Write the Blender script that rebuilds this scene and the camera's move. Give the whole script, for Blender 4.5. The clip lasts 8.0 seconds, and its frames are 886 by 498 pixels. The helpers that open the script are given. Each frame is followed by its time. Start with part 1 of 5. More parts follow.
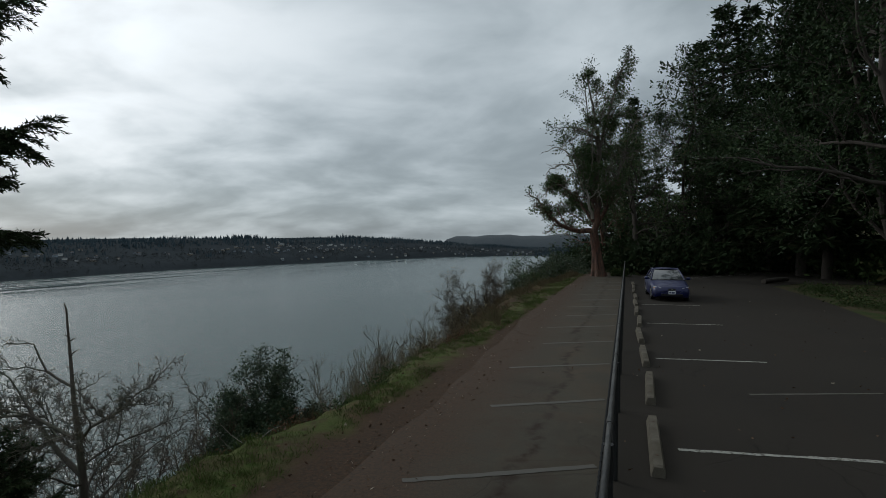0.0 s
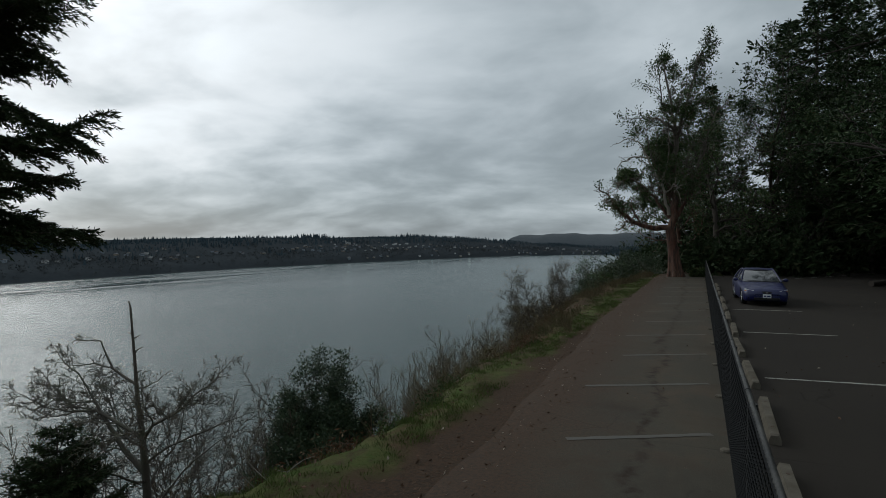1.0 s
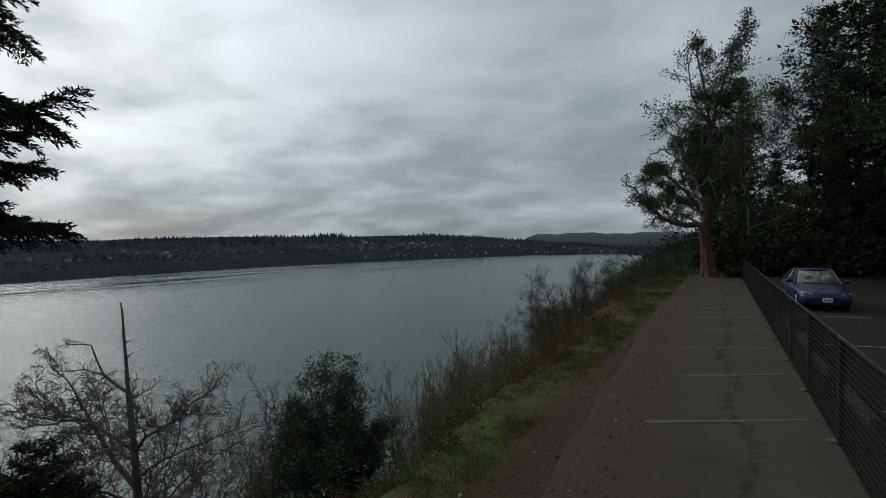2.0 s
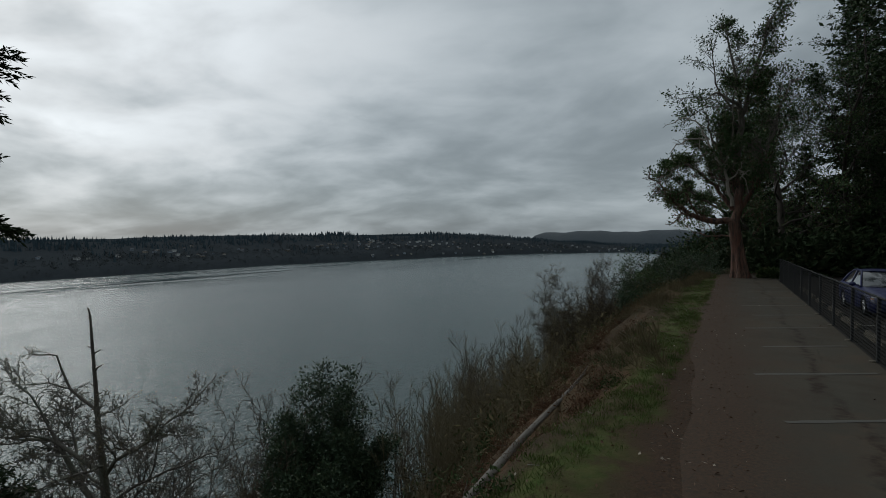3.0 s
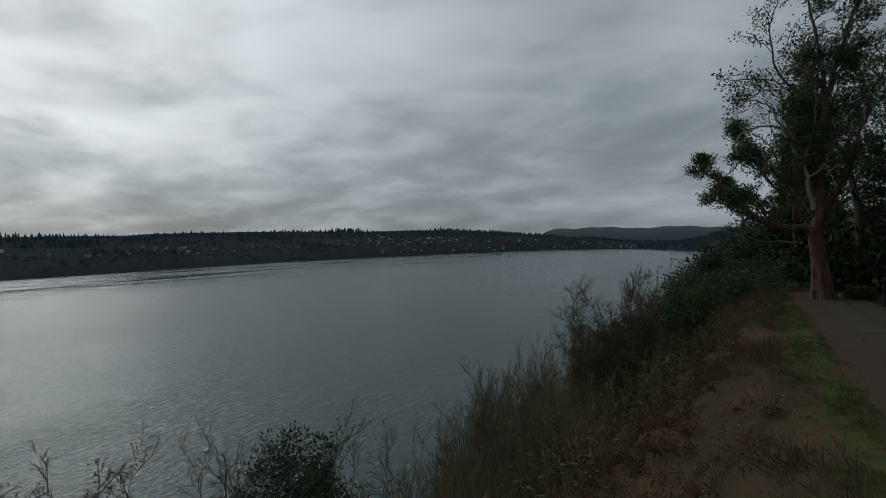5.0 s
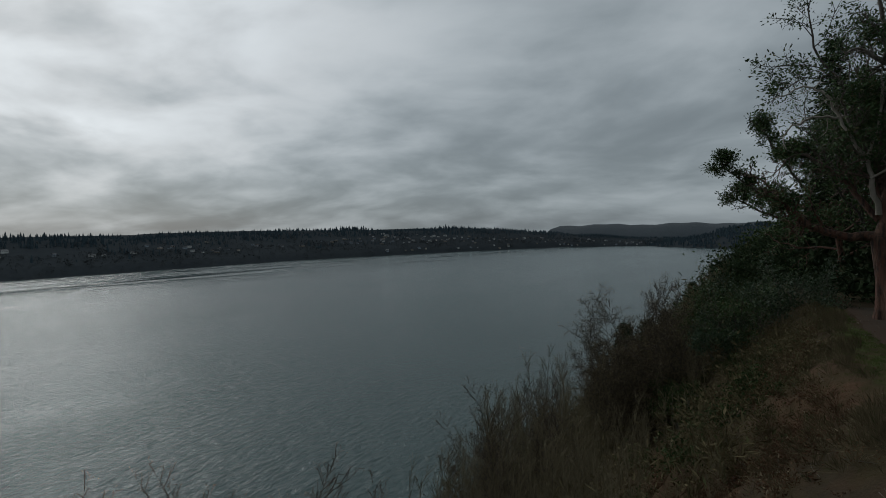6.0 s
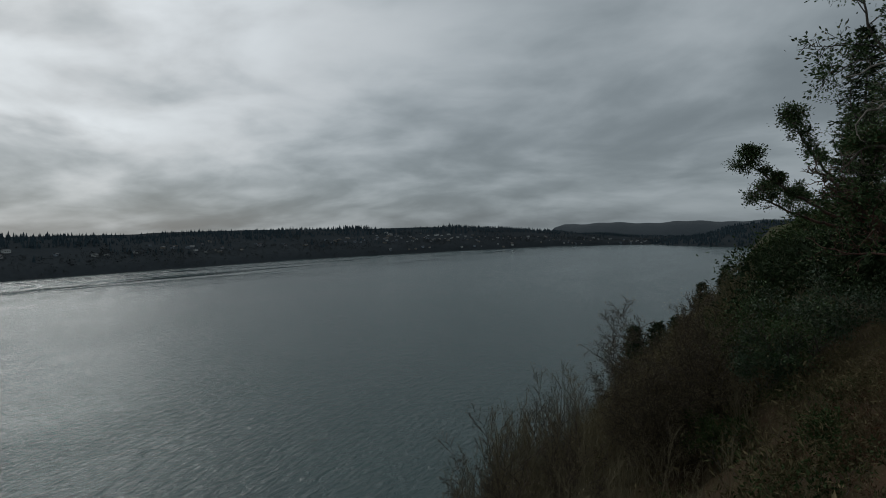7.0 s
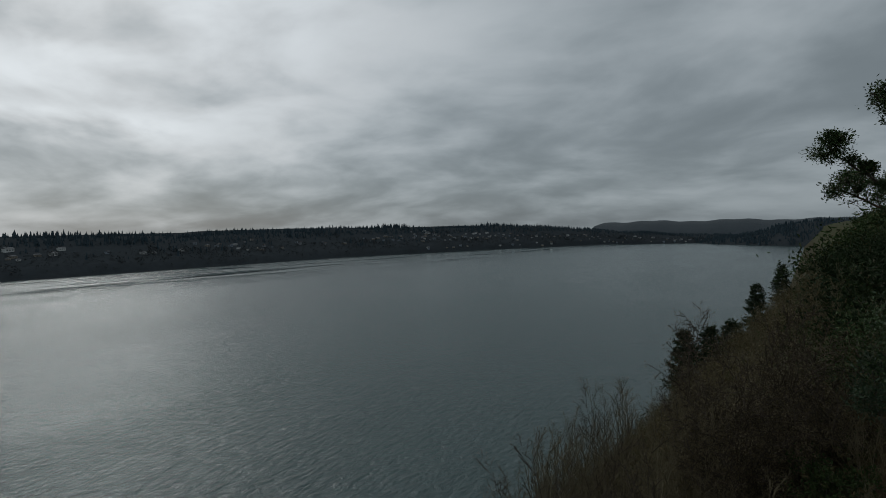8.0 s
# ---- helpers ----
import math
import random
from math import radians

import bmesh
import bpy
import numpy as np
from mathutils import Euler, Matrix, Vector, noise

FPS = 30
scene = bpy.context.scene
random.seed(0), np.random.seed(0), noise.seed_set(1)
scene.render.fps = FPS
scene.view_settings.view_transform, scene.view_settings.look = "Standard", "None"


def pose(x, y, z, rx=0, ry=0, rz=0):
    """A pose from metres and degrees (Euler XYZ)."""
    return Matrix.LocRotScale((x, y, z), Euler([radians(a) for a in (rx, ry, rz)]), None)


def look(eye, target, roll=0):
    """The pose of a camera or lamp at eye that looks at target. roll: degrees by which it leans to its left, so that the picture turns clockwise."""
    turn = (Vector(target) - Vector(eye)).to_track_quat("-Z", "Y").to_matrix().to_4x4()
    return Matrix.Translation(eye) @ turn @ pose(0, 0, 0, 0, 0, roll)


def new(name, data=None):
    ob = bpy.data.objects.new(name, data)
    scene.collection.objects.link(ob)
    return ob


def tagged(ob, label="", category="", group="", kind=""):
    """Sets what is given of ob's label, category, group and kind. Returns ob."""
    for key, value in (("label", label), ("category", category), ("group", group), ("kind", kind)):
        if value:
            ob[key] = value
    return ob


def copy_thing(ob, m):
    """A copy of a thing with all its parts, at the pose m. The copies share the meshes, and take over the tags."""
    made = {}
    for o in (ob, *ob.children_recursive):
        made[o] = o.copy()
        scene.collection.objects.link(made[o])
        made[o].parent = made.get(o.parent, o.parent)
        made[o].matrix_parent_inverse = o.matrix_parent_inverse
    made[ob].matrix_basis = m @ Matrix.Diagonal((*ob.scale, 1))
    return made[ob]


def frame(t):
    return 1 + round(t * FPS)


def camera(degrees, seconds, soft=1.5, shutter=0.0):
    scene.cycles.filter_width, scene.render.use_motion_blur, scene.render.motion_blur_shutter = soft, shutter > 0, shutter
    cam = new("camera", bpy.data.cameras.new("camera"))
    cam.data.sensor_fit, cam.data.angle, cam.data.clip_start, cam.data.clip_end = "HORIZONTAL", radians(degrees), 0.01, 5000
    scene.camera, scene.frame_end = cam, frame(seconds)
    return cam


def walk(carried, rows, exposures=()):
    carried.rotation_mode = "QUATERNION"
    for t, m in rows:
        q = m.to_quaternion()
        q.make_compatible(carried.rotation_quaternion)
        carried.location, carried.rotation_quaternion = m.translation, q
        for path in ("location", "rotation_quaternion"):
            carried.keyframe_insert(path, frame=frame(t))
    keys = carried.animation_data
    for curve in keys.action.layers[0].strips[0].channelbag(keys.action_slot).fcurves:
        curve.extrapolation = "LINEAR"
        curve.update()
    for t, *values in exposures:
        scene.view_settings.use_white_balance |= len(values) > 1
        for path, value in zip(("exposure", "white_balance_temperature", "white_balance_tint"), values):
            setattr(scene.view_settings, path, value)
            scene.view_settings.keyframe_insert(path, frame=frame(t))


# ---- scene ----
cam = camera(76.9, 8.0, 0.9)

PATH = [
    (0, (3.398, 0.482, 2.432), (2.773, 2.382, 2.408), 0.3),
    (0.5, (3.198, 1.097, 2.403), (2.501, 2.971, 2.378), 0.3),
    (0.75, (3.075, 1.468, 2.394), (2.297, 3.311, 2.367), 0.25),
    (1, (2.942, 1.848, 2.383), (2.106, 3.664, 2.354), 0.2),
    (1.5, (2.568, 2.725, 2.335), (1.694, 4.523, 2.305), 0.2),
    (3, (0.855, 6.006, 2.246), (-0.057, 7.785, 2.208), 0.2),
    (3.5, (0.214, 7.289, 2.323), (-0.71, 9.062, 2.281), 0.1),
    (4, (-0.457, 8.687, 2.61), (-1.39, 10.456, 2.565), 0.1),
    (4.5, (-1.189, 9.959, 2.767), (-2.127, 11.725, 2.719), 0.2),
    (6, (-3.564, 14.886, 3.53), (-4.524, 16.64, 3.47), -0.1),
    (6.5, (-4.458, 16.683, 3.773), (-5.424, 18.433, 3.71), -0.2),
    (7, (-5.407, 18.464, 3.883), (-6.378, 20.211, 3.818), -0.2),
    (7.5, (-6.419, 20.269, 3.878), (-7.398, 22.012, 3.809), -0.1),
    (7.75, (-6.985, 21.19, 3.86), (-7.988, 22.92, 3.79), -0.15),
    (8, (-7.576, 22.122, 3.838), (-8.663, 23.799, 3.768), -0.2),
]
walk(cam, [(t, look(eye, target, roll)) for t, eye, target, roll in PATH],
     [(0, 0.50), (1.5, 0.38), (3, 0.15), (4.5, 0.02), (6.5, -0.10), (8, -0.15)])


# ---------------------------------------------------------------- world and light
# Overcast sky: a thin blue sky behind layered cloud; the hidden sun stands over the far shore.
SUN_AZ, SUN_EL = radians(67), radians(26)      # to the left of +y, above the horizon
SUN = Vector((-math.sin(SUN_AZ) * math.cos(SUN_EL), math.cos(SUN_AZ) * math.cos(SUN_EL), math.sin(SUN_EL)))


def make_world():
    w = bpy.data.worlds.new("overcast")
    scene.world = w
    w.use_nodes = True
    nt = w.node_tree
    nt.nodes.clear()
    N, L = nt.nodes.new, nt.links.new

    def math_(op, a, b=None, c=None, clamp=False):
        n = N("ShaderNodeMath")
        n.operation, n.use_clamp = op, clamp
        for i, v in enumerate((a, b, c)):
            if v is None:
                continue
            if isinstance(v, (int, float)):
                n.inputs[i].default_value = v
            else:
                L(v, n.inputs[i])
        return n.outputs[0]

    def ramp(fac, lo, hi):
        n = N("ShaderNodeMapRange")
        n.interpolation_type = "SMOOTHSTEP"
        L(fac, n.inputs[0])
        n.inputs[1].default_value, n.inputs[2].default_value = lo, hi
        return n.outputs[0]

    co = N("ShaderNodeTexCoord")
    norm = N("ShaderNodeVectorMath")
    norm.operation = "NORMALIZE"
    L(co.outputs["Generated"], norm.inputs[0])
    sep = N("ShaderNodeSeparateXYZ")
    L(norm.outputs[0], sep.inputs[0])
    x, y, z = sep.outputs
    up = math_("MAXIMUM", z, 0.0)
    den = math_("ADD", up, 0.25)
    flat = N("ShaderNodeCombineXYZ")          # cloud deck seen in perspective
    L(math_("DIVIDE", x, den), flat.inputs[0])
    L(math_("DIVIDE", y, den), flat.inputs[1])

    def noise_(scale, detail, rough, dist, rot=0.0, sx=1.0, off=0.0, colour=False, vec=None):
        m = N("ShaderNodeMapping")
        m.inputs["Rotation"].default_value[2] = rot
        m.inputs["Scale"].default_value = (sx, 1.0, 1.0)
        m.inputs["Location"].default_value = (off, off * 0.7, off * 1.3)
        L(vec or flat.outputs[0], m.inputs[0])
        n = N("ShaderNodeTexNoise")
        n.inputs["Scale"].default_value = scale
        n.inputs["Detail"].default_value = detail
        n.inputs["Roughness"].default_value = rough
        n.inputs["Distortion"].default_value = dist
        L(m.outputs[0], n.inputs["Vector"])
        return n.outputs[1 if colour else 0]

    # wind-drawn layers: the deck is bent by a slow noise before the cloud is laid on it
    bend = N("ShaderNodeVectorMath")
    bend.operation = "MULTIPLY_ADD"
    L(noise_(0.55, 3, 0.5, 0.0, 0.0, 1.0, 5.3, True), bend.inputs[0])
    bend.inputs[1].default_value = (0.9, 0.9, 0.0)
    L(flat.outputs[0], bend.inputs[2])
    bent = bend.outputs[0]
    big = noise_(0.75, 3, 0.5, 0.0, 0.5, 0.8, 3.1, vec=bent)
    mid = noise_(2.3, 5, 0.50, 0.0, 1.0, 0.85, 7.7, vec=bent)
    fine = noise_(5.0, 5, 0.6, 0.0, 0.9, 0.6, 1.9, vec=bent)
    c = math_("ADD", math_("MULTIPLY", big, 0.50), math_("ADD", math_("MULTIPLY", mid, 0.44), math_("MULTIPLY", fine, 0.06)))
    c = ramp(c, 0.36, 0.65)
    # brighter towards the hidden sun
    dot = N("ShaderNodeVectorMath")
    dot.operation = "DOT_PRODUCT"
    L(norm.outputs[0], dot.inputs[0])
    dot.inputs[1].default_value = SUN
    near = math_("MAXIMUM", dot.outputs["Value"], 0.0)
    glow = math_("POWER", near, 11.0)
    wide = math_("POWER", near, 2.5)
    lum = math_("ADD", 0.225, math_("MULTIPLY", c, 0.19))
    lum = math_("ADD", lum, math_("MULTIPLY", wide, math_("ADD", 0.02, math_("MULTIPLY", c, 0.12))))
    lum = math_("ADD", lum, math_("MULTIPLY", glow, math_("ADD", 0.10, math_("MULTIPLY", c, 0.33))))
    # thin places in the deck over the far shore, where the light comes through
    side = math_("SUBTRACT", math_("MULTIPLY", x, -math.sin(radians(72))), math_("MULTIPLY", y, -math.cos(radians(72))))

    def gap(height, thick, lo, hi, power):
        zz = math_("ADD", z, math_("MULTIPLY", math_("SUBTRACT", mid, 0.5), thick * 2.2))
        band = math_("POWER", 2.718, math_("MULTIPLY", math_("POWER", math_("DIVIDE", math_("SUBTRACT", zz, height), thick), 2.0), -1.0))
        return math_("MULTIPLY", math_("MULTIPLY", band, ramp(side, lo, hi)), power)

    lum = math_("ADD", lum, gap(0.168, 0.020, 0.94, 1.0, 0.34))
    lum = math_("ADD", lum, gap(0.020, 0.009, 0.93, 0.985, 0.09))
    low = ramp(z, 0.0, 0.09)                 # thicker, duller air near the horizon
    lum = math_("MULTIPLY", lum, math_("ADD", 0.74, math_("MULTIPLY", low, 0.26)))
    lum = math_("MULTIPLY", lum, math_("ADD", 1.0, math_("MULTIPLY", ramp(z, 0.38, 0.95), 0.35)))     # an overcast sky is brightest overhead
    tint = N("ShaderNodeMix")
    tint.data_type = "RGBA"
    L(math_("MULTIPLY", lum, 1.6, clamp=True), tint.inputs[0])
    tint.inputs[6].default_value = (0.77, 0.97, 1.09, 1)
    tint.inputs[7].default_value = (0.93, 1.0, 1.05, 1)
    cloud = N("ShaderNodeVectorMath")
    cloud.operation = "SCALE"
    L(tint.outputs[2], cloud.inputs[0])
    L(lum, cloud.inputs["Scale"])
    sky = N("ShaderNodeTexSky")
    sky.sky_type, sky.sun_disc = "NISHITA", False
    sky.sun_elevation, sky.sun_rotation = SUN_EL, -SUN_AZ
    thin = N("ShaderNodeVectorMath")
    thin.operation = "SCALE"
    L(sky.outputs[0], thin.inputs[0])
    thin.inputs["Scale"].default_value = 0.06
    mix = N("ShaderNodeMix")
    mix.data_type = "RGBA"
    mix.inputs[0].default_value = 0.95
    L(thin.outputs[0], mix.inputs[6])
    L(cloud.outputs[0], mix.inputs[7])
    bg = N("ShaderNodeBackground")
    L(mix.outputs[2], bg.inputs[0])
    bg.inputs[1].default_value = 1.0
    out = N("ShaderNodeOutputWorld")
    L(bg.outputs[0], out.inputs[0])


make_world()
lamp = bpy.data.lights.new("sun", "SUN")
lamp.energy, lamp.angle, lamp.color = 0.55, radians(25), (0.97, 1.0, 0.97)
new("sun", lamp).matrix_world = look(SUN * 50, (0, 0, 0))


# ---------------------------------------------------------------- materials
class Nodes:
    """A node material under construction."""

    def __init__(self, name):
        self.m = bpy.data.materials.new(name)
        self.m.use_nodes = True
        self.t = self.m.node_tree
        self.t.nodes.clear()
        self.bsdf = self.t.nodes.new("ShaderNodeBsdfPrincipled")
        out = self.t.nodes.new("ShaderNodeOutputMaterial")
        self.t.links.new(self.bsdf.outputs[0], out.inputs[0])
        co = self.t.nodes.new("ShaderNodeTexCoord")
        self.co = co.outputs["Object"]

    def put(self, socket, v):
        if isinstance(v, bpy.types.NodeSocket):
            self.t.links.new(v, socket)
        elif isinstance(v, tuple) and len(v) == 3 and socket.type == "RGBA":
            socket.default_value = (*v, 1)
        else:
            socket.default_value = v

    def math(self, op, a, b=0.0, clamp=False):
        n = self.t.nodes.new("ShaderNodeMath")
        n.operation, n.use_clamp = op, clamp
        self.put(n.inputs[0], a)
        self.put(n.inputs[1], b)
        return n.outputs[0]

    def noise(self, scale, detail=3, rough=0.55, stretch=(1, 1, 1), dist=0.0, vec=None):
        m = self.t.nodes.new("ShaderNodeMapping")
        m.inputs["Scale"].default_value = stretch
        self.put(m.inputs[0], vec or self.co)
        n = self.t.nodes.new("ShaderNodeTexNoise")
        n.inputs["Scale"].default_value = scale
        n.inputs["Detail"].default_value = detail
        n.inputs["Roughness"].default_value = rough
        n.inputs["Distortion"].default_value = dist
        self.put(n.inputs["Vector"], m.outputs[0])
        return n.outputs[0]

    def range(self, v, lo, hi, a=0.0, b=1.0):
        n = self.t.nodes.new("ShaderNodeMapRange")
        self.put(n.inputs[0], v)
        for i, x in enumerate((lo, hi, a, b)):
            n.inputs[i + 1].default_value = x
        return n.outputs[0]

    def mix(self, f, a, b, blend="MIX"):
        n = self.t.nodes.new("ShaderNodeMix")
        n.data_type, n.blend_type = "RGBA", blend
        self.put(n.inputs[0], f)
        self.put(n.inputs[6], a)
        self.put(n.inputs[7], b)
        return n.outputs[2]

    def island(self):
        return self.t.nodes.new("ShaderNodeNewGeometry").outputs["Random Per Island"]

    def xyz(self):
        s = self.t.nodes.new("ShaderNodeSeparateXYZ")
        self.put(s.inputs[0], self.co)
        return s.outputs

    def bump(self, h, strength=0.4, distance=0.02):
        n = self.t.nodes.new("ShaderNodeBump")
        n.inputs["Strength"].default_value = strength
        n.inputs["Distance"].default_value = distance
        self.put(n.inputs["Height"], h)
        self.put(self.bsdf.inputs["Normal"], n.outputs[0])

    def set(self, **kw):
        names = {"color": "Base Color", "rough": "Roughness", "metal": "Metallic", "ior": "IOR", "alpha": "Alpha",
                 "coat": "Coat Weight", "trans": "Transmission Weight", "spec": "Specular IOR Level", "sub": "Subsurface Weight"}
        for k, v in kw.items():
            self.put(self.bsdf.inputs[names[k]], v)
        return self.m


def grained(name, a, b, scale=6.0, rough=0.85, bump=0.4, dist=0.01, stretch=(1, 1, 1), c=None, metal=0.0, spec=0.5):
    """Two tones at a coarse and a fine scale, with relief."""
    n = Nodes(name)
    coarse = n.range(n.noise(scale, 4, 0.6, stretch), 0.35, 0.68)
    fine = n.noise(scale * 9, 3, 0.6, stretch)
    col = n.mix(coarse, a, b)
    if c:
        col = n.mix(n.range(n.noise(scale * 0.27, 3, 0.6, stretch), 0.48, 0.66), col, c)
    col = n.mix(n.range(fine, 0.3, 0.7, 0.0, 0.5), col, tuple(v * 0.6 for v in a))
    n.bump(n.math("ADD", n.math("MULTIPLY", coarse, 0.5), fine), bump, dist)
    return n.set(color=col, rough=n.range(fine, 0.2, 0.8, rough - 0.08, min(1, rough + 0.08)), metal=metal, spec=spec)


def leafy(name, a, b, c, rough=0.5, spec=0.35):
    """Leaves: each one its own tone, with a little light through it."""
    n = Nodes(name)
    i = n.island()
    col = n.mix(n.range(i, 0.0, 0.75), a, b)
    col = n.mix(n.range(i, 0.86, 0.9), col, c)
    col = n.mix(n.range(n.noise(0.9, 2), 0.4, 0.65, 0.0, 0.6), col, tuple(v * 0.6 for v in a))
    return n.set(color=col, rough=rough, spec=spec, sub=0.0)


def asphalt(name, tone, warm, needles=False):
    n = Nodes(name)
    patch = n.range(n.noise(0.35, 4, 0.6, dist=0.4), 0.4, 0.65)
    streak = n.range(n.noise(0.9, 4, 0.65, (1.0, 0.16, 1.0), 0.6), 0.52, 0.72)
    agg = n.noise(85, 2, 0.7)
    col = n.mix(patch, tuple(v * 0.82 for v in tone), tone)
    col = n.mix(n.math("MULTIPLY", streak, 0.75), col, warm)
    col = n.mix(n.range(agg, 0.55, 0.75, 0, 0.5), col, tuple(v * 2.0 for v in tone))
    col = n.mix(n.range(n.noise(13, 3, 0.7), 0.62, 0.74, 0, 0.7), col, tuple(v * 0.55 for v in tone))
    crack = n.t.nodes.new("ShaderNodeTexVoronoi")
    crack.feature = "DISTANCE_TO_EDGE"
    crack.inputs["Scale"].default_value = 0.5
    mapped = n.mix(0.2, n.co, n.noise(1.7, 4))
    n.put(crack.inputs["Vector"], mapped)
    line = n.math("MULTIPLY", n.range(crack.outputs["Distance"], 0.0, 0.006, 1.0, 0.0), n.range(n.noise(0.6, 3), 0.45, 0.6))
    col = n.mix(n.math("MULTIPLY", line, 0.5), col, tuple(v * 0.35 for v in tone))
    if needles:                      # needles drift along the worn edge and in a seam
        px, py, _ = n.xyz()
        edge = n.range(py, 5, 30, 1.0, 0.45)
        x = n.math("ADD", n.math("SUBTRACT", px, edge), n.math("MULTIPLY", n.math("SUBTRACT", n.noise(0.7, 5, 0.75), 0.5), 1.7))
        drift = n.math("ADD", n.range(x, 0.0, 1.3, 1, 0), n.math("MULTIPLY", n.math("SUBTRACT", n.noise(30, 4, 0.75), 0.5), 1.1))
        drift = n.range(drift, 0.12, 0.90)
        wob = n.math("ADD", px, n.math("MULTIPLY", n.math("SUBTRACT", n.noise(0.35, 5, 0.7), 0.5), 1.6))
        seam = n.math("MULTIPLY", n.range(n.math("ABSOLUTE", n.math("SUBTRACT", wob, 2.25)), 0.01, 0.13, 1, 0), n.range(n.noise(3.5, 4, 0.7), 0.40, 0.58))
        col = n.mix(n.math("MULTIPLY", n.range(n.noise(1.1, 5, 0.72), 0.48, 0.66), 0.6), col, (0.090, 0.064, 0.044))
        col = n.mix(n.math("MULTIPLY", n.range(n.noise(0.55, 4, 0.65), 0.50, 0.68), 0.7), col, (0.036, 0.031, 0.025))
        col = n.mix(drift, col, n.mix(n.range(n.noise(24, 4, 0.7), 0.35, 0.65), (0.082, 0.050, 0.033), (0.046, 0.036, 0.027)))
        col = n.mix(n.math("MULTIPLY", seam, 0.85), col, (0.030, 0.020, 0.015))
    n.bump(n.math("SUBTRACT", agg, line), 0.5, 0.006)
    return n.set(color=col, rough=n.range(patch, 0, 1, 0.88, 0.98), spec=0.12)


MAT_ASPHALT = asphalt("asphalt_lot", (0.032, 0.0275, 0.0225), (0.030, 0.024, 0.019))
MAT_PATH = asphalt("asphalt_old", (0.069, 0.061, 0.047), (0.080, 0.062, 0.043), True)
MAT_CONCRETE = grained("weathered_concrete", (0.150, 0.132, 0.105), (0.105, 0.092, 0.072), 5, 0.95, 0.5, 0.006, c=(0.065, 0.056, 0.038), spec=0.15)
MAT_BARK = grained("grey_bark", (0.13, 0.115, 0.095), (0.07, 0.06, 0.05), 3, 0.95, 0.8, 0.03, (1, 1, 0.2), c=(0.10, 0.11, 0.07))
MAT_DARKBARK = grained("fir_bark", (0.075, 0.06, 0.048), (0.04, 0.033, 0.027), 3, 0.95, 0.9, 0.04, (1, 1, 0.18))
MAT_TWIG = grained("twig_bark", (0.100, 0.078, 0.058), (0.058, 0.046, 0.035), 3, 0.95, 0.2, 0.005, spec=0.1)
MAT_WHIP = grained("brush_bark", (0.205, 0.172, 0.108), (0.140, 0.120, 0.076), 0.4, 0.95, 0.2, 0.005, spec=0.1)
MAT_DEADWOOD = grained("bleached_wood", (0.34, 0.30, 0.25), (0.20, 0.17, 0.135), 4, 0.9, 0.6, 0.01, (1, 1, 0.2))
MAT_LOG = grained("log_wood", (0.21, 0.19, 0.165), (0.11, 0.098, 0.084), 6, 0.95, 0.7, 0.012, (1.0, 0.15, 1.0), spec=0.1)
MAT_MADRONA_LEAF = leafy("madrona_leaf", (0.044, 0.080, 0.030), (0.088, 0.135, 0.050), (0.13, 0.105, 0.05), 0.6, 0.2)
MAT_LAUREL_LEAF = leafy("laurel_leaf", (0.032, 0.058, 0.030), (0.060, 0.095, 0.046), (0.10, 0.12, 0.06), 0.5, 0.28)
MAT_DARK_LEAF = leafy("evergreen_leaf", (0.018, 0.036, 0.014), (0.042, 0.072, 0.027), (0.075, 0.10, 0.045), 0.6, 0.14)
MAT_NEEDLE = leafy("fir_needle", (0.020, 0.034, 0.015), (0.036, 0.055, 0.023), (0.05, 0.052, 0.026), 0.75, 0.08)
MAT_SHRUB_LEAF = leafy("shrub_leaf", (0.034, 0.056, 0.020), (0.058, 0.084, 0.030), (0.09, 0.08, 0.036), 0.75, 0.08)
MAT_BUD = leafy("alder_catkin", (0.120, 0.096, 0.058), (0.200, 0.165, 0.100), (0.06, 0.044, 0.03), 0.85, 0.1)
MAT_GRASS = leafy("grass_blade", (0.056, 0.092, 0.022), (0.098, 0.126, 0.036), (0.16, 0.13, 0.07), 0.85, 0.1)
MAT_DRY = leafy("dry_bracken", (0.072, 0.038, 0.023), (0.150, 0.084, 0.048), (0.24, 0.19, 0.12), 0.9, 0.1)
MAT_STRAW = leafy("dead_grass", (0.105, 0.082, 0.046), (0.165, 0.132, 0.078), (0.075, 0.078, 0.034), 0.9, 0.1)
MAT_THATCH = leafy("dead_bramble", (0.108, 0.088, 0.046), (0.158, 0.126, 0.068), (0.076, 0.084, 0.036), 0.95, 0.08)
MAT_LITTER = leafy("fallen_leaf", (0.12, 0.070, 0.042), (0.085, 0.045, 0.027), (0.40, 0.35, 0.28), 0.85)


def madrona_bark():
    n = Nodes("madrona_bark")
    z = n.xyz()[2]
    peel = n.range(n.noise(1.6, 5, 0.65, (1, 1, 0.35), 0.8), 0.42, 0.55)
    strip = n.noise(9, 4, 0.7, (1, 1, 0.12))
    col = n.mix(peel, (0.105, 0.042, 0.026), (0.135, 0.072, 0.046))
    col = n.mix(n.range(strip, 0.46, 0.60), col, (0.042, 0.026, 0.019))
    col = n.mix(n.range(z, 4.5, 8.0, 0, 0.85), col, n.mix(n.range(strip, 0.3, 0.7), (0.17, 0.155, 0.13), (0.085, 0.072, 0.058)))
    n.bump(n.math("ADD", peel, strip), 1.0, 0.05)
    return n.set(color=col, rough=0.85)


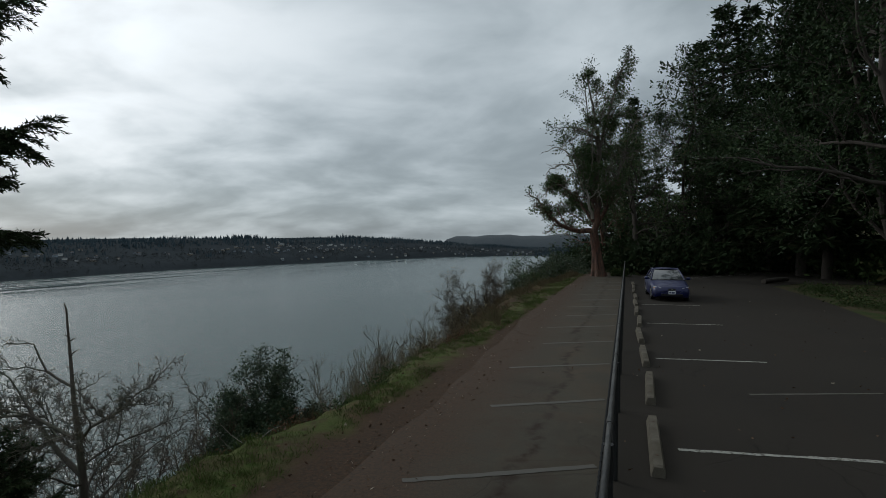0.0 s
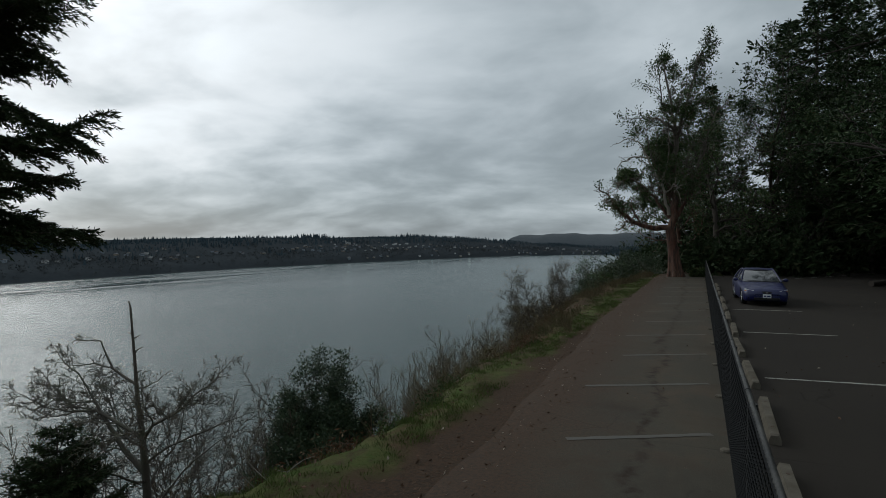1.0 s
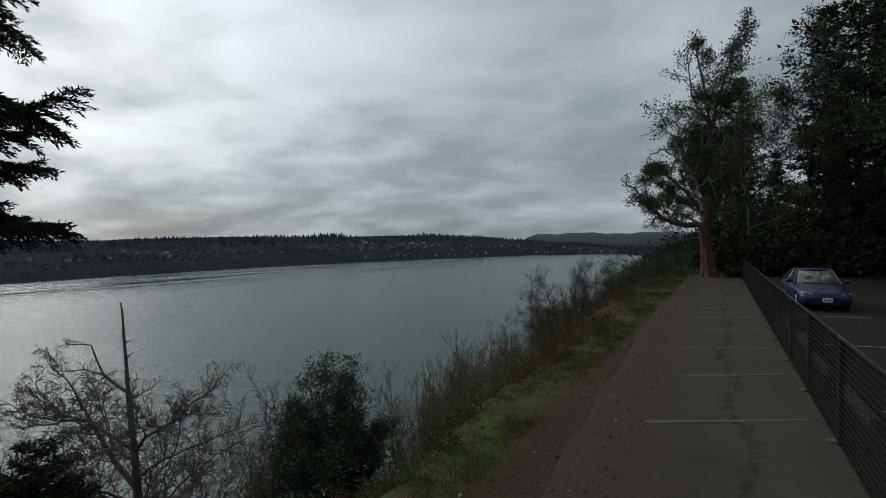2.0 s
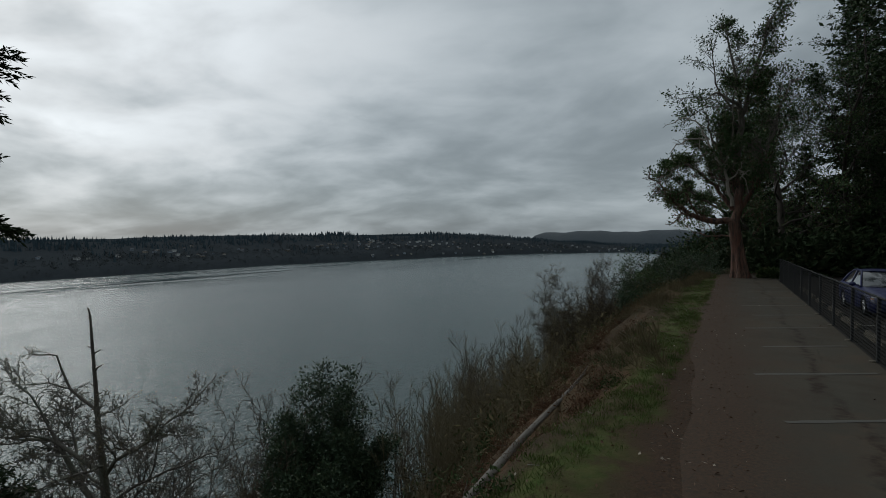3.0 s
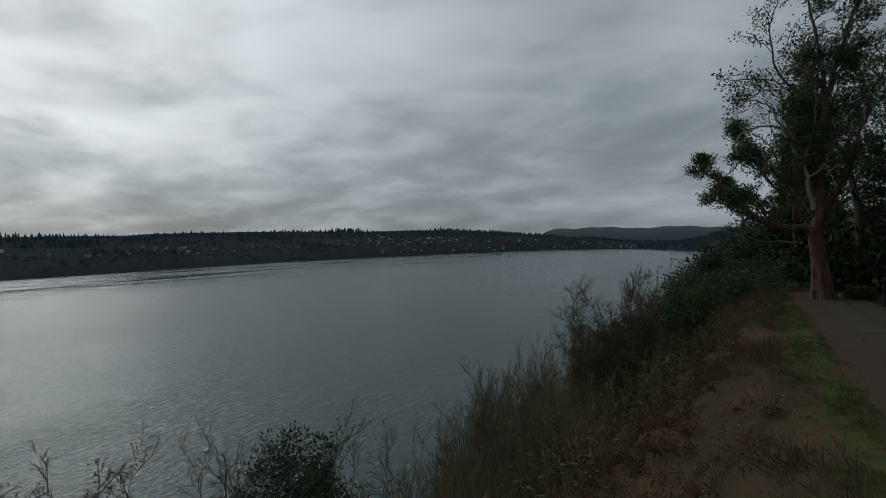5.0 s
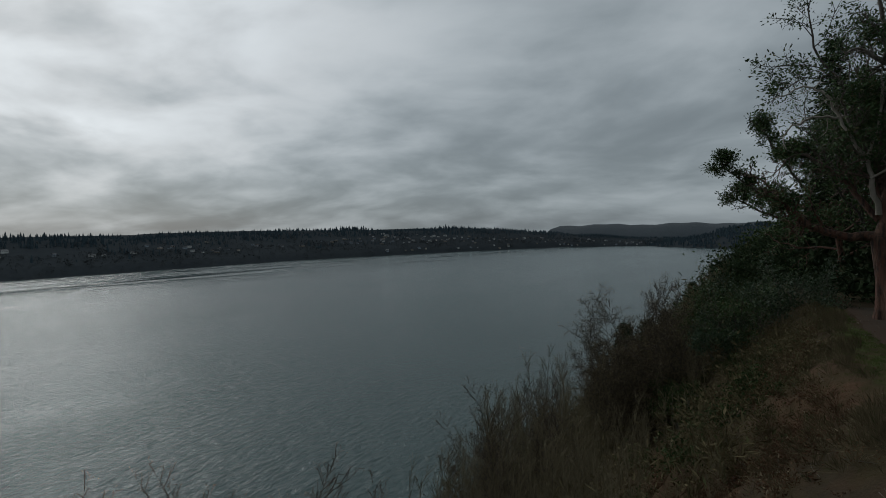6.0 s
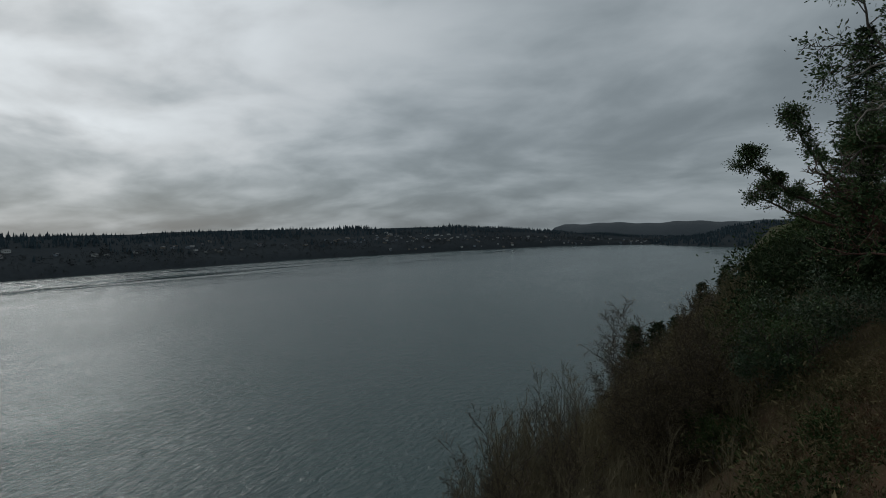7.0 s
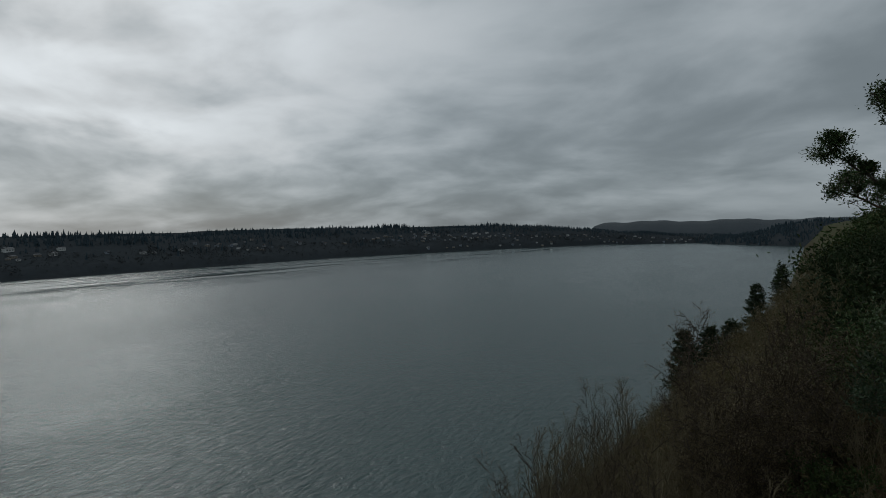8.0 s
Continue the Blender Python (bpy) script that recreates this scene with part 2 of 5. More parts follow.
MAT_MADRONA = madrona_bark()


def ground_material():
    """Soil and dead leaves; a grass strip along the bluff's edge and red needles by the path."""
    n = Nodes("ground_soil")
    x, y, z = n.xyz()
    wob = n.math("MULTIPLY", n.math("SUBTRACT", n.noise(0.6, 5, 0.65), 0.5), 1.6)
    xs = n.math("ADD", x, wob)
    soil = n.mix(n.range(n.noise(1.1, 5, 0.65), 0.38, 0.64), (0.072, 0.046, 0.029), (0.044, 0.034, 0.023))
    soil = n.mix(n.range(n.noise(0.22, 3), 0.42, 0.62), soil, (0.094, 0.053, 0.032))
    fine = n.noise(24, 4, 0.7)
    soil = n.mix(n.range(fine, 0.42, 0.80, 0, 0.6), soil, (0.105, 0.078, 0.048))
    soil = n.mix(n.range(n.noise(0.7, 5, 0.7), 0.45, 0.60, 0, 0.8), soil, n.mix(fine, (0.044, 0.040, 0.020), (0.078, 0.056, 0.030)))
    grass = n.mix(n.range(n.noise(5, 4, 0.65), 0.35, 0.65), (0.052, 0.080, 0.020), (0.092, 0.094, 0.036))
    grass = n.mix(n.range(n.noise(2.1, 5, 0.7), 0.50, 0.62, 0, 0.85), grass, (0.060, 0.042, 0.026))
    left = n.range(y, 6, 13, -1.8, -0.8)
    right = n.range(y, 5, 30, -0.15, 0.15)
    inside = n.math("MULTIPLY", n.range(n.math("SUBTRACT", xs, left), -0.3, 0.35), n.range(n.math("SUBTRACT", xs, right), -0.25, 0.2, 1, 0))
    col = n.mix(n.math("MULTIPLY", inside, n.range(n.noise(1.3, 3), 0.3, 0.5)), soil, grass)
    red = n.mix(n.range(fine, 0.35, 0.65), (0.082, 0.050, 0.033), (0.046, 0.036, 0.027))
    col = n.mix(n.math("MULTIPLY", n.range(n.math("SUBTRACT", xs, right), -0.1, 0.3), n.range(x, 3.5, 4.5, 1, 0)), col, red)
    far = n.mix(n.range(n.noise(0.6, 5, 0.7), 0.4, 0.62), (0.040, 0.036, 0.019), (0.062, 0.052, 0.028))
    col = n.mix(n.range(y, 42, 54), col, far)
    verge = n.mix(n.range(n.noise(0.8, 4), 0.4, 0.6), (0.040, 0.058, 0.020), (0.070, 0.055, 0.034))
    col = n.mix(n.range(x, 4.0, 9.0), col, verge)
    n.bump(n.math("ADD", fine, n.math("MULTIPLY", n.noise(4, 5, 0.7), 1.5)), 0.7, 0.045)
    return n.set(color=col, rough=0.98, spec=0.08)


MAT_GROUND = ground_material()


def water_material():
    """A broad tidal channel: wind ripples, with calm slicks and rippled lanes."""
    n = Nodes("sea_water")
    lanes = n.range(n.noise(0.010, 4, 0.6, (1.0, 0.35, 1.0), 1.2), 0.40, 0.62)
    slick = n.range(n.noise(0.030, 5, 0.68, (1.0, 0.07, 1.0), 1.6), 0.49, 0.57)
    small = n.noise(0.85, 4, 0.62, (1.0, 0.42, 1.0), 0.3)
    swell = n.noise(0.16, 3, 0.5, (1.0, 0.5, 1.0), 0.5)
    slick = n.math("MULTIPLY", slick, n.range(n.xyz()[0], -440, -330, 1, 0))     # calm lanes by the far shore
    rip = n.math("MULTIPLY", n.range(lanes, 0, 1, 0.75, 1.1), n.range(slick, 0, 1, 1.15, 0.03))
    h = n.math("MULTIPLY", n.math("ADD", small, n.math("MULTIPLY", swell, 0.9)), rip)
    n.bump(h, 0.75, 0.78)
    return n.set(color=(0.032, 0.066, 0.064), rough=n.range(rip, 0.05, 1, 0.03, 0.19), ior=1.333, spec=0.5)


MAT_WATER = water_material()
# No haze is modelled; its pale blue cast is mixed into these colours.
MAT_HILL = grained("hazy_far_soil", (0.048, 0.055, 0.060), (0.040, 0.047, 0.052), 0.02, 1.0, 0.2, 0.5, spec=0.0)
MAT_FAR_TREE = leafy("hazy_far_conifer", (0.040, 0.060, 0.073), (0.056, 0.079, 0.092), (0.062, 0.085, 0.098), 1.0, 0.0)
MAT_FAR_BARE = leafy("hazy_far_bare_wood", (0.054, 0.061, 0.066), (0.074, 0.079, 0.080), (0.095, 0.094, 0.088), 1.0, 0.0)


# ---------------------------------------------------------------- mesh tools
class Mesh:
    """Vertices and faces gathered piece by piece."""

    def __init__(self):
        self.v, self.f, self.n = [], [], 0

    def add(self, v, f):
        v, f = np.asarray(v, float).reshape(-1, 3), np.asarray(f, int)
        self.v.append(v)
        self.f.append(f + self.n)
        self.n += len(v)

    def arrays(self):
        return np.concatenate(self.v), self.f

    def data(self, name, material, smooth=False):
        me = bpy.data.meshes.new(name)
        faces = []
        for f in self.f:
            faces += f.tolist()
        me.from_pydata(np.concatenate(self.v).tolist() if self.v else [], [], faces)
        me.materials.append(material)
        if smooth:
            me.shade_smooth()
        return me


def thing(name, label, category, group="", kind="", at=(0, 0, 0)):
    ob = new(name)
    ob.location = at
    return tagged(ob, label, category, group, kind)


def part(name, bm, material, parent, label="", smooth=False):
    """Links a Mesh, a bmesh or mesh data as one object under a thing or a part."""
    if isinstance(bm, Mesh):
        me = bm.data(name, material, smooth)
    elif isinstance(bm, bmesh.types.BMesh):
        me = bpy.data.meshes.new(name)
        bm.to_mesh(me)
        bm.free()
        me.materials.append(material)
        if smooth:
            me.shade_smooth()
    else:
        me = bm
    ob = new(name, me)
    ob.parent = parent
    if label:
        ob["label"] = label
    return ob


def solo(name, bm, material, label, category, group="", kind="", smooth=False, at=(0, 0, 0)):
    """A thing that is one mesh."""
    ob = part(name, bm, material, None, "", smooth)
    ob.location = at
    return tagged(ob, label, category, group, kind)


def box(bm, cx, cy, cz, sx, sy, sz, bevel=0.0, rz=0.0):
    """A box with its middle at c, added to a bmesh, its edges rounded."""
    m = pose(cx, cy, cz, 0, 0, rz) @ Matrix.Diagonal((sx, sy, sz, 1))
    r = bmesh.ops.create_cube(bm, size=1, matrix=m)
    if bevel:
        edges = list({e for v in r["verts"] for e in v.link_edges})
        bmesh.ops.bevel(bm, geom=edges, offset=bevel, segments=2, affect="EDGES", profile=0.6)
    return bm


def tube(mesh, pts, radii, sides=5, cap=False):
    """A tapering round limb along points."""
    pts, radii = np.asarray(pts, float), np.asarray(radii, float)
    n = len(pts)
    d = np.gradient(pts, axis=0)
    d /= np.linalg.norm(d, axis=1)[:, None] + 1e-9
    ref = np.eye(3)[np.argmin(np.abs(d).max(axis=0))]
    u = np.cross(d, ref)
    u /= np.linalg.norm(u, axis=1)[:, None] + 1e-9
    w = np.cross(d, u)
    a = np.arange(sides) * 2 * np.pi / sides
    ring = u[:, None, :] * np.cos(a)[None, :, None] + w[:, None, :] * np.sin(a)[None, :, None]
    v = (pts[:, None, :] + ring * radii[:, None, None]).reshape(-1, 3)
    i = np.arange(n - 1)[:, None] * sides
    j = np.arange(sides)[None, :]
    k = (j + 1) % sides
    f = np.stack([i + j, i + k, i + sides + k, i + sides + j], -1).reshape(-1, 4)
    mesh.add(v, f)
    if cap:
        tip = np.arange(sides)
        for row, c in ((0, pts[0]), (n - 1, pts[-1])):
            vv = np.vstack([v[row * sides:(row + 1) * sides], c])
            mesh.add(vv, np.stack([tip, (tip + 1) % sides, np.full(sides, sides)], -1))


def unit(v):
    return v / (np.linalg.norm(v, axis=-1, keepdims=True) + 1e-9)


def leaves(mesh, rng, centres, length, width, out=None, up=0.3, jitter=0.4):
    """A folded diamond leaf at each centre."""
    c = np.asarray(centres, float)
    n = len(c)
    d = unit(rng.normal(size=(n, 3)) + (0 if out is None else out) + np.array([0, 0, up]))
    s = unit(np.cross(d, rng.normal(size=(n, 3))))
    nrm = np.cross(d, s)
    ln = (length * (1 + jitter * rng.uniform(-1, 1, n)))[:, None]
    wd = (width * (1 + jitter * rng.uniform(-1, 1, n)))[:, None]
    v = np.stack([c, c + d * ln * 0.5 + s * wd * 0.5 + nrm * wd * 0.18, c + d * ln, c + d * ln * 0.5 - s * wd * 0.5 + nrm * wd * 0.18], 1)
    mesh.add(v.reshape(-1, 3), np.arange(4 * n).reshape(n, 4))


def scatter(mesh, template, place, scale, turn, tilt=None):
    """Copies of a template Mesh joined into another one, at places, scales and turns."""
    tv, tf = template.arrays()
    n, m = len(place), len(tv)
    if n == 0:
        return
    c, s = np.cos(turn)[:, None], np.sin(turn)[:, None]
    sc = np.asarray(scale, float)
    sc = np.repeat(sc[:, None], 3, 1) if sc.ndim == 1 else sc
    x, y, z = tv[None, :, 0] * sc[:, :1], tv[None, :, 1] * sc[:, 1:2], tv[None, :, 2] * sc[:, 2:]
    v = np.stack([x * c - y * s, x * s + y * c, z], -1)
    if tilt is not None:
        v[..., 0] += z * tilt[:, :1]
        v[..., 1] += z * tilt[:, 1:2]
    v += np.asarray(place)[:, None, :]
    base = mesh.n
    mesh.v.append(v.reshape(-1, 3))
    off = (np.arange(n) * m)[:, None, None]
    for f in tf:
        mesh.f.append((f[None] + off).reshape(-1, f.shape[1]) + base)
    mesh.n += n * m


# ---------------------------------------------------------------- the lie of the land
WATER_Z = -38.0


def edge_x(y):
    """Where the bluff's flat top ends."""
    y = np.asarray(y, float)
    e = np.interp(y, [-60, 5, 12, 18, 22, 28, 36, 41, 46, 55, 80, 120, 160, 290, 420, 3000], [-0.6, -0.7, -0.4, -0.5, -0.75, -1.3, -0.9, -0.3, -0.5, -2.0, -3.0, -2.0, 2.0, 12, 18, 40])
    return e + 0.25 * np.sin(y * 0.9) * np.exp(-((y - 22) / 30) ** 2)


def height(x, y):
    x, y = np.asarray(x, float), np.asarray(y, float)
    u = edge_x(y) - x
    drop = np.where(u > 0, 1.12 * (np.sqrt(u * u + 0.5) - 0.70), 0.0)
    ripple = 0.35 * np.sin(x * 1.1 + 0.6 * np.sin(y * 0.7)) * np.sin(y * 0.55 + 1.3) + 0.2 * np.sin(y * 1.9 + x * 0.8)
    z = -drop + ripple * np.clip((u - 0.6) / 5, 0, 1)
    z = np.maximum(z, -41.0)
    hill = 9 * np.clip((x - 19) / 30, 0, 1) ** 1.3 + 6 * np.clip((y - 60) / 60, 0, 1) * np.clip((x + 2) / 12, 0, 1)
    return z + np.where(u < 0, hill, 0)


rng = np.random.default_rng(7)


def sheet(xs, ys, zf):
    m = Mesh()
    X, Y = np.meshgrid(xs, ys)
    Z = zf(X, Y)
    nx, ny = len(xs), len(ys)
    i = np.arange(ny - 1)[:, None] * nx + np.arange(nx - 1)[None, :]
    m.add(np.stack([X, Y, Z], -1).reshape(-1, 3), np.stack([i, i + 1, i + nx + 1, i + nx], -1).reshape(-1, 4))
    return m


def ground_z(X, Y):
    z = height(X, Y)
    rough = 0.05 * np.sin(X * 5.3 + 2 * np.sin(Y * 2.1)) * np.sin(Y * 4.1) + 0.04 * np.sin(X * 11 + Y * 7)
    lump = 0.16 * np.sin(X * 2.3 + 1.7 * np.sin(Y * 0.9)) * np.sin(Y * 1.7 + 0.8 * np.sin(X * 1.3)) + 0.08 * np.sin(X * 4.7 + Y * 2.9)
    lump = lump * np.clip(np.abs(X + 2.35) - 0.9, 0, 1)            # smooth where the log came to rest
    bed = np.exp(-((X + 2.5) / 0.6) ** 2) * np.clip((22.5 - Y) / 1.5, 0, 1) * np.clip((Y - 8) / 2, 0, 1)
    z = z - 0.20 * bed
    rough = rough + lump * np.clip((edge_x(Y) - 0.3 - X) / 1.2, 0, 1) * np.clip((46 - Y) / 6, 0, 1)
    return z - 0.03 + rough * np.clip((edge_x(Y) + 0.6 - X) / 1.0, 0, 1)


gx = np.concatenate([[-5000, -2500, -900, -300, -120, -60], np.arange(-46, -8, 1.0), np.arange(-8, 1.0, 0.2), np.arange(1.0, 4, 0.5), np.arange(4, 70, 3.0), [90, 150, 300, 700, 1500, 5000]])
gy = np.concatenate([[-5000, -1500, -400, -120, -60, -30], np.arange(-15, 0, 1.0), np.arange(0, 46, 0.25), np.arange(46, 130, 1.5), np.arange(130, 420, 8.0), [500, 650, 900, 1300, 1700, 2600, 5000]])
solo("ground", sheet(gx, gy, ground_z), MAT_GROUND, "bare brown bluff soil with a thin grass edge", "ground", kind="structure", smooth=True)

wm = sheet(np.array([-5000, -1500, -600, -300, -150, -60, -30, 300]), np.array([-5000, -1000, -200, 0, 100, 300, 700, 1500, 2500, 5000]), lambda X, Y: np.full(X.shape, WATER_Z))
solo("water", wm, MAT_WATER, "grey-green rippled tidal water under cloud", "sea", kind="structure")


# ---------------------------------------------------------------- paved ground
FENCE_X = 3.3


def pavement_mesh():
    """The old path: worn edge towards the grass, straight under the fence."""
    m = Mesh()
    ys = np.arange(-12, 47.01, 0.25)
    left = np.interp(ys, [-12, 5, 12, 19, 28, 40, 47], [0.75, 0.75, 0.6, 0.3, 0.2, 0.35, 0.6]) + 0.04 * np.sin(ys * 0.9) + 0.03 * np.sin(ys * 2.3 + 1)
    cols = [left - 0.12, left, left + 0.4, 0 * left + 2.0, 0 * left + FENCE_X - 0.02]
    z = [-0.034, -0.012, 0.0, 0.0, 0.0]
    V = np.stack([np.stack([c, ys, 0 * ys + h], -1) for c, h in zip(cols, z)], 1)
    n = len(cols)
    i = np.arange(len(ys) - 1)[:, None] * n + np.arange(n - 1)[None, :]
    m.add(V.reshape(-1, 3), np.stack([i, i + 1, i + n + 1, i + n], -1).reshape(-1, 4))
    return m


solo("pavement", pavement_mesh(), MAT_PATH, "cracked brown-grey asphalt path littered with needles", "path", kind="structure", smooth=True)


def lot_mesh():
    """The car park and the lane that turns off behind the verge."""
    m = Mesh()
    ys = np.concatenate([np.arange(-14, 36, 2.0), np.arange(36, 54.1, 1.0)])
    right = np.interp(ys, [-14, 21, 29, 37, 40, 43, 54], [11.0, 11.0, 11.5, 11.4, 13.6, 40, 40])
    V = []
    for y, r in zip(ys, right):
        for k in np.linspace(0, 1, 8):
            V.append((FENCE_X - 0.02 + (r - FENCE_X) * k, y, 0.0))
    i = np.arange(len(ys) - 1)[:, None] * 8 + np.arange(7)[None, :]
    m.add(V, np.stack([i, i + 1, i + 9, i + 8], -1).reshape(-1, 4))
    return m


solo("road", lot_mesh(), MAT_ASPHALT, "dark worn asphalt of a small car park", "car park", kind="structure")


def paint_material(name, tone, worn):
    n = Nodes(name)
    flake = n.range(n.noise(16, 4, 0.7), worn - 0.06, worn + 0.06)
    col = n.mix(flake, (0.075, 0.068, 0.056), n.mix(n.noise(3, 3), tone, tuple(v * 0.75 for v in tone)))
    return n.set(color=col, rough=0.8)


MAT_LINE = paint_material("white_line_paint", (0.35, 0.34, 0.30), 0.44)
MAT_OLDLINE = paint_material("faded_line_paint", (0.084, 0.075, 0.061), 0.62)


def line_mark(x0, y0, x1, y1, width, material, label, rag=0.012):
    """A painted line with ragged edges."""
    a, b = np.array([x0, y0]), np.array([x1, y1])
    d = (b - a) / np.linalg.norm(b - a)
    nrm = np.array([-d[1], d[0]])
    n = max(4, int(np.linalg.norm(b - a) / 0.12))
    m = Mesh()
    V = []
    for k in range(n + 1):
        p = a + (b - a) * k / n
        w = width / 2 + rng.uniform(-rag, rag, 2)
        V += [(*(p + nrm * w[0]), 0.005), (*(p - nrm * w[1]), 0.005)]
    i = np.arange(n)[:, None] * 2
    m.add(V, np.hstack([i, i + 1, i + 3, i + 2]))
    solo("stall_line", m, material, label, "road marking", "stall lines")


for k in range(-2, 5):
    y = 7.57 + 5.49 * k
    if k != 4:
        line_mark(4.0, y, 6.15, y + 0.35, 0.075, MAT_LINE, "worn white painted stall line on asphalt")
line_mark(5.3, 10.55, 7.4, 11.35, 0.07, MAT_OLDLINE, "faint faded stall line on asphalt")
for k in range(6):
    line_mark(7.6 + 1.05 * k, 43.0 + 1.55 * k, 8.3 + 1.05 * k, 44.0 + 1.55 * k, 0.09, MAT_LINE, "worn white painted stall line at the lot's end")
for k in range(-1, 12):
    y = 5.7 + 2.72 * k
    s = 1.25 if k % 2 == 0 else 1.5
    line_mark(s, y + 0.45 * (s - 1.2), 3.1, y + 1.05, 0.095, MAT_OLDLINE, "almost worn away stall line on the path")


def wheel_stop():
    """A cast concrete parking bumper, 1.83 m long, with its pin holes."""
    prof = [(-0.075, 0.0), (-0.075, 0.045), (-0.048, 0.125), (0.048, 0.125), (0.075, 0.045), (0.075, 0.0)]
    bm = bmesh.new()
    rings = []
    for y, k in ((-0.915, 0.86), (-0.885, 1.0), (-0.45, 1.0), (0, 1.0), (0.45, 1.0), (0.885, 1.0), (0.915, 0.86)):
        rings.append([bm.verts.new((x * k, y, z * (k if z else 1))) for x, z in prof])
    for a, b in zip(rings, rings[1:]):
        for i in range(5):
            bm.faces.new((a[i], a[i + 1], b[i + 1], b[i]))
    bm.faces.new(rings[0])
    bm.faces.new(rings[-1][::-1])
    bmesh.ops.bevel(bm, geom=[e for e in bm.edges if e.calc_face_angle(0) > 0.5], offset=0.012, segments=2, affect="EDGES")
    bmesh.ops.recalc_face_normals(bm, faces=bm.faces)
    top = thing("wheel_stop", "weathered concrete wheel stop on the asphalt", "wheel stop", "wheel stops along the fence")
    part("block", bm, MAT_CONCRETE, top)
    for y in (-0.6, 0.6):
        m = Mesh()
        tube(m, [(0, y, 0.118), (0, y, 0.1275)], [0.017, 0.017], 8, True)
        part("pin", m, MAT_RUST, top, "rusty steel pin head")
    return top


MAT_RUST = grained("rusty_steel", (0.10, 0.055, 0.035), (0.05, 0.035, 0.03), 20, 0.8, 0.4, 0.003, metal=0.3)
stop = wheel_stop()
stop_y = [7.57 + 2.745 * k for k in range(-3, 11)]
stop.matrix_world = pose(3.77, stop_y[0], 0, 0, 0, 1)
for k, y in enumerate(stop_y[1:]):
    if y != 0:
        copy_thing(stop, pose(3.77 + 0.03 * math.sin(k * 2.3), y, 0, 0, 0, 1.6 * math.sin(k * 1.7)))

# ---------------------------------------------------------------- chain-link fence
MAT_FENCE = grained("black_vinyl", (0.016, 0.016, 0.016), (0.011, 0.011, 0.011), 20, 0.7, 0.2, 0.002)
MAT_RAIL = grained("worn_rail", (0.026, 0.026, 0.025), (0.11, 0.105, 0.095), 9, 0.5, 0.3, 0.002, (1, 0.3, 1), metal=0.5)
FENCE_Y0, FENCE_Y1, POST_STEP, FENCE_H = -8.3, 41.0, 2.44, 1.2
post_y = [8.89 + POST_STEP * k for k in range(-7, 14)]


def fence():
    top = thing("chain_link_fence", "black vinyl-coated chain-link fence with a worn top rail", "fence")
    post = Mesh()
    tube(post, [(0, 0, -0.2), (0, 0, FENCE_H - 0.03), (0, 0, FENCE_H + 0.01)], [0.034, 0.034, 0.036], 10, True)
    pm = post.data("post", MAT_FENCE, True)
    foot = Mesh()
    tube(foot, [(0, 0, -0.05), (0, 0, 0.02), (0, 0, 0.035)], [0.065, 0.06, 0.045], 9, True)
    fm = foot.data("footing", MAT_CONCRETE)
    for y in post_y:
        p = part("post", pm, None, top)
        p.location = (FENCE_X, y, 0)
        f = part("footing", fm, None, p, "rough concrete footing")
        f.location = (-0.07, 0.03, 0)
        f.rotation_euler[2] = y
    for a, b in zip(post_y, post_y[1:]):
        m = Mesh()
        tube(m, [(FENCE_X, a, FENCE_H), (FENCE_X, (a + b) / 2, FENCE_H - 0.006), (FENCE_X, b, FENCE_H)], [0.021] * 3, 8)
        tube(m, [(FENCE_X, a + 0.42, FENCE_H), (FENCE_X, a + 0.56, FENCE_H)], [0.0245] * 2, 8, True)
        part("top_rail", m, MAT_RAIL, top, "rail with its black coat worn to bare metal", True)
    # woven wire: zigzags that run up, one bay a part
    pitch = 0.034
    bays = []
    for wire in (0.0030, 0.0021):
        m = Mesh()
        rows = int((FENCE_H - 0.05) / pitch) + 3
        alt = np.arange(rows) % 2
        for k in range(int((POST_STEP - 0.04) / pitch)):
            xs = np.where((np.arange(rows) + k) % 2 == 0, 0.003, -0.003)
            tube(m, np.stack([xs, 0.02 + pitch * (k + alt), 0.04 + np.arange(rows) * pitch], -1), [wire] * rows, 3)
        bays.append(m.data("wire_mesh", MAT_FENCE))
    for a in post_y[:-1]:
        part("wire_mesh", bays[0 if a < 13 else 1], None, top).location = (FENCE_X - 0.03, a, 0)


fence()

# ---------------------------------------------------------------- verge on the lot's far side
rail_log = Mesh()
tube(rail_log, [(11.3, 38.6, 0.16), (12.2, 39.9, 0.19), (13.2, 41.4, 0.17)], [0.15, 0.16, 0.13], 9, True)
solo("barrier_log", rail_log, MAT_DARKBARK, "dark log lying at the verge's corner", "log", smooth=True)

# ---------------------------------------------------------------- trees


def limb(r, p, d, length, n, wander, up):
    """A wandering line from p."""
    pts = [np.array(p, float)]
    d = unit(np.array(d, float))
    for _ in range(n):
        d = unit(d + r.normal(size=3) * wander + np.array([0, 0, up]))
        pts.append(pts[-1] + d * length / n)
    return np.array(pts), d


def turned(r, d, angle, around=None):
    """d bent by an angle to a random side, or to the side of a given azimuth."""
    d = unit(np.array(d, float))
    if around is None:
        q = r.normal(size=3)
    else:
        q = np.array([math.cos(around), math.sin(around), 0.0])
    s = unit(q - d * np.dot(q, d))
    return unit(d * math.cos(angle) + s * math.sin(angle))


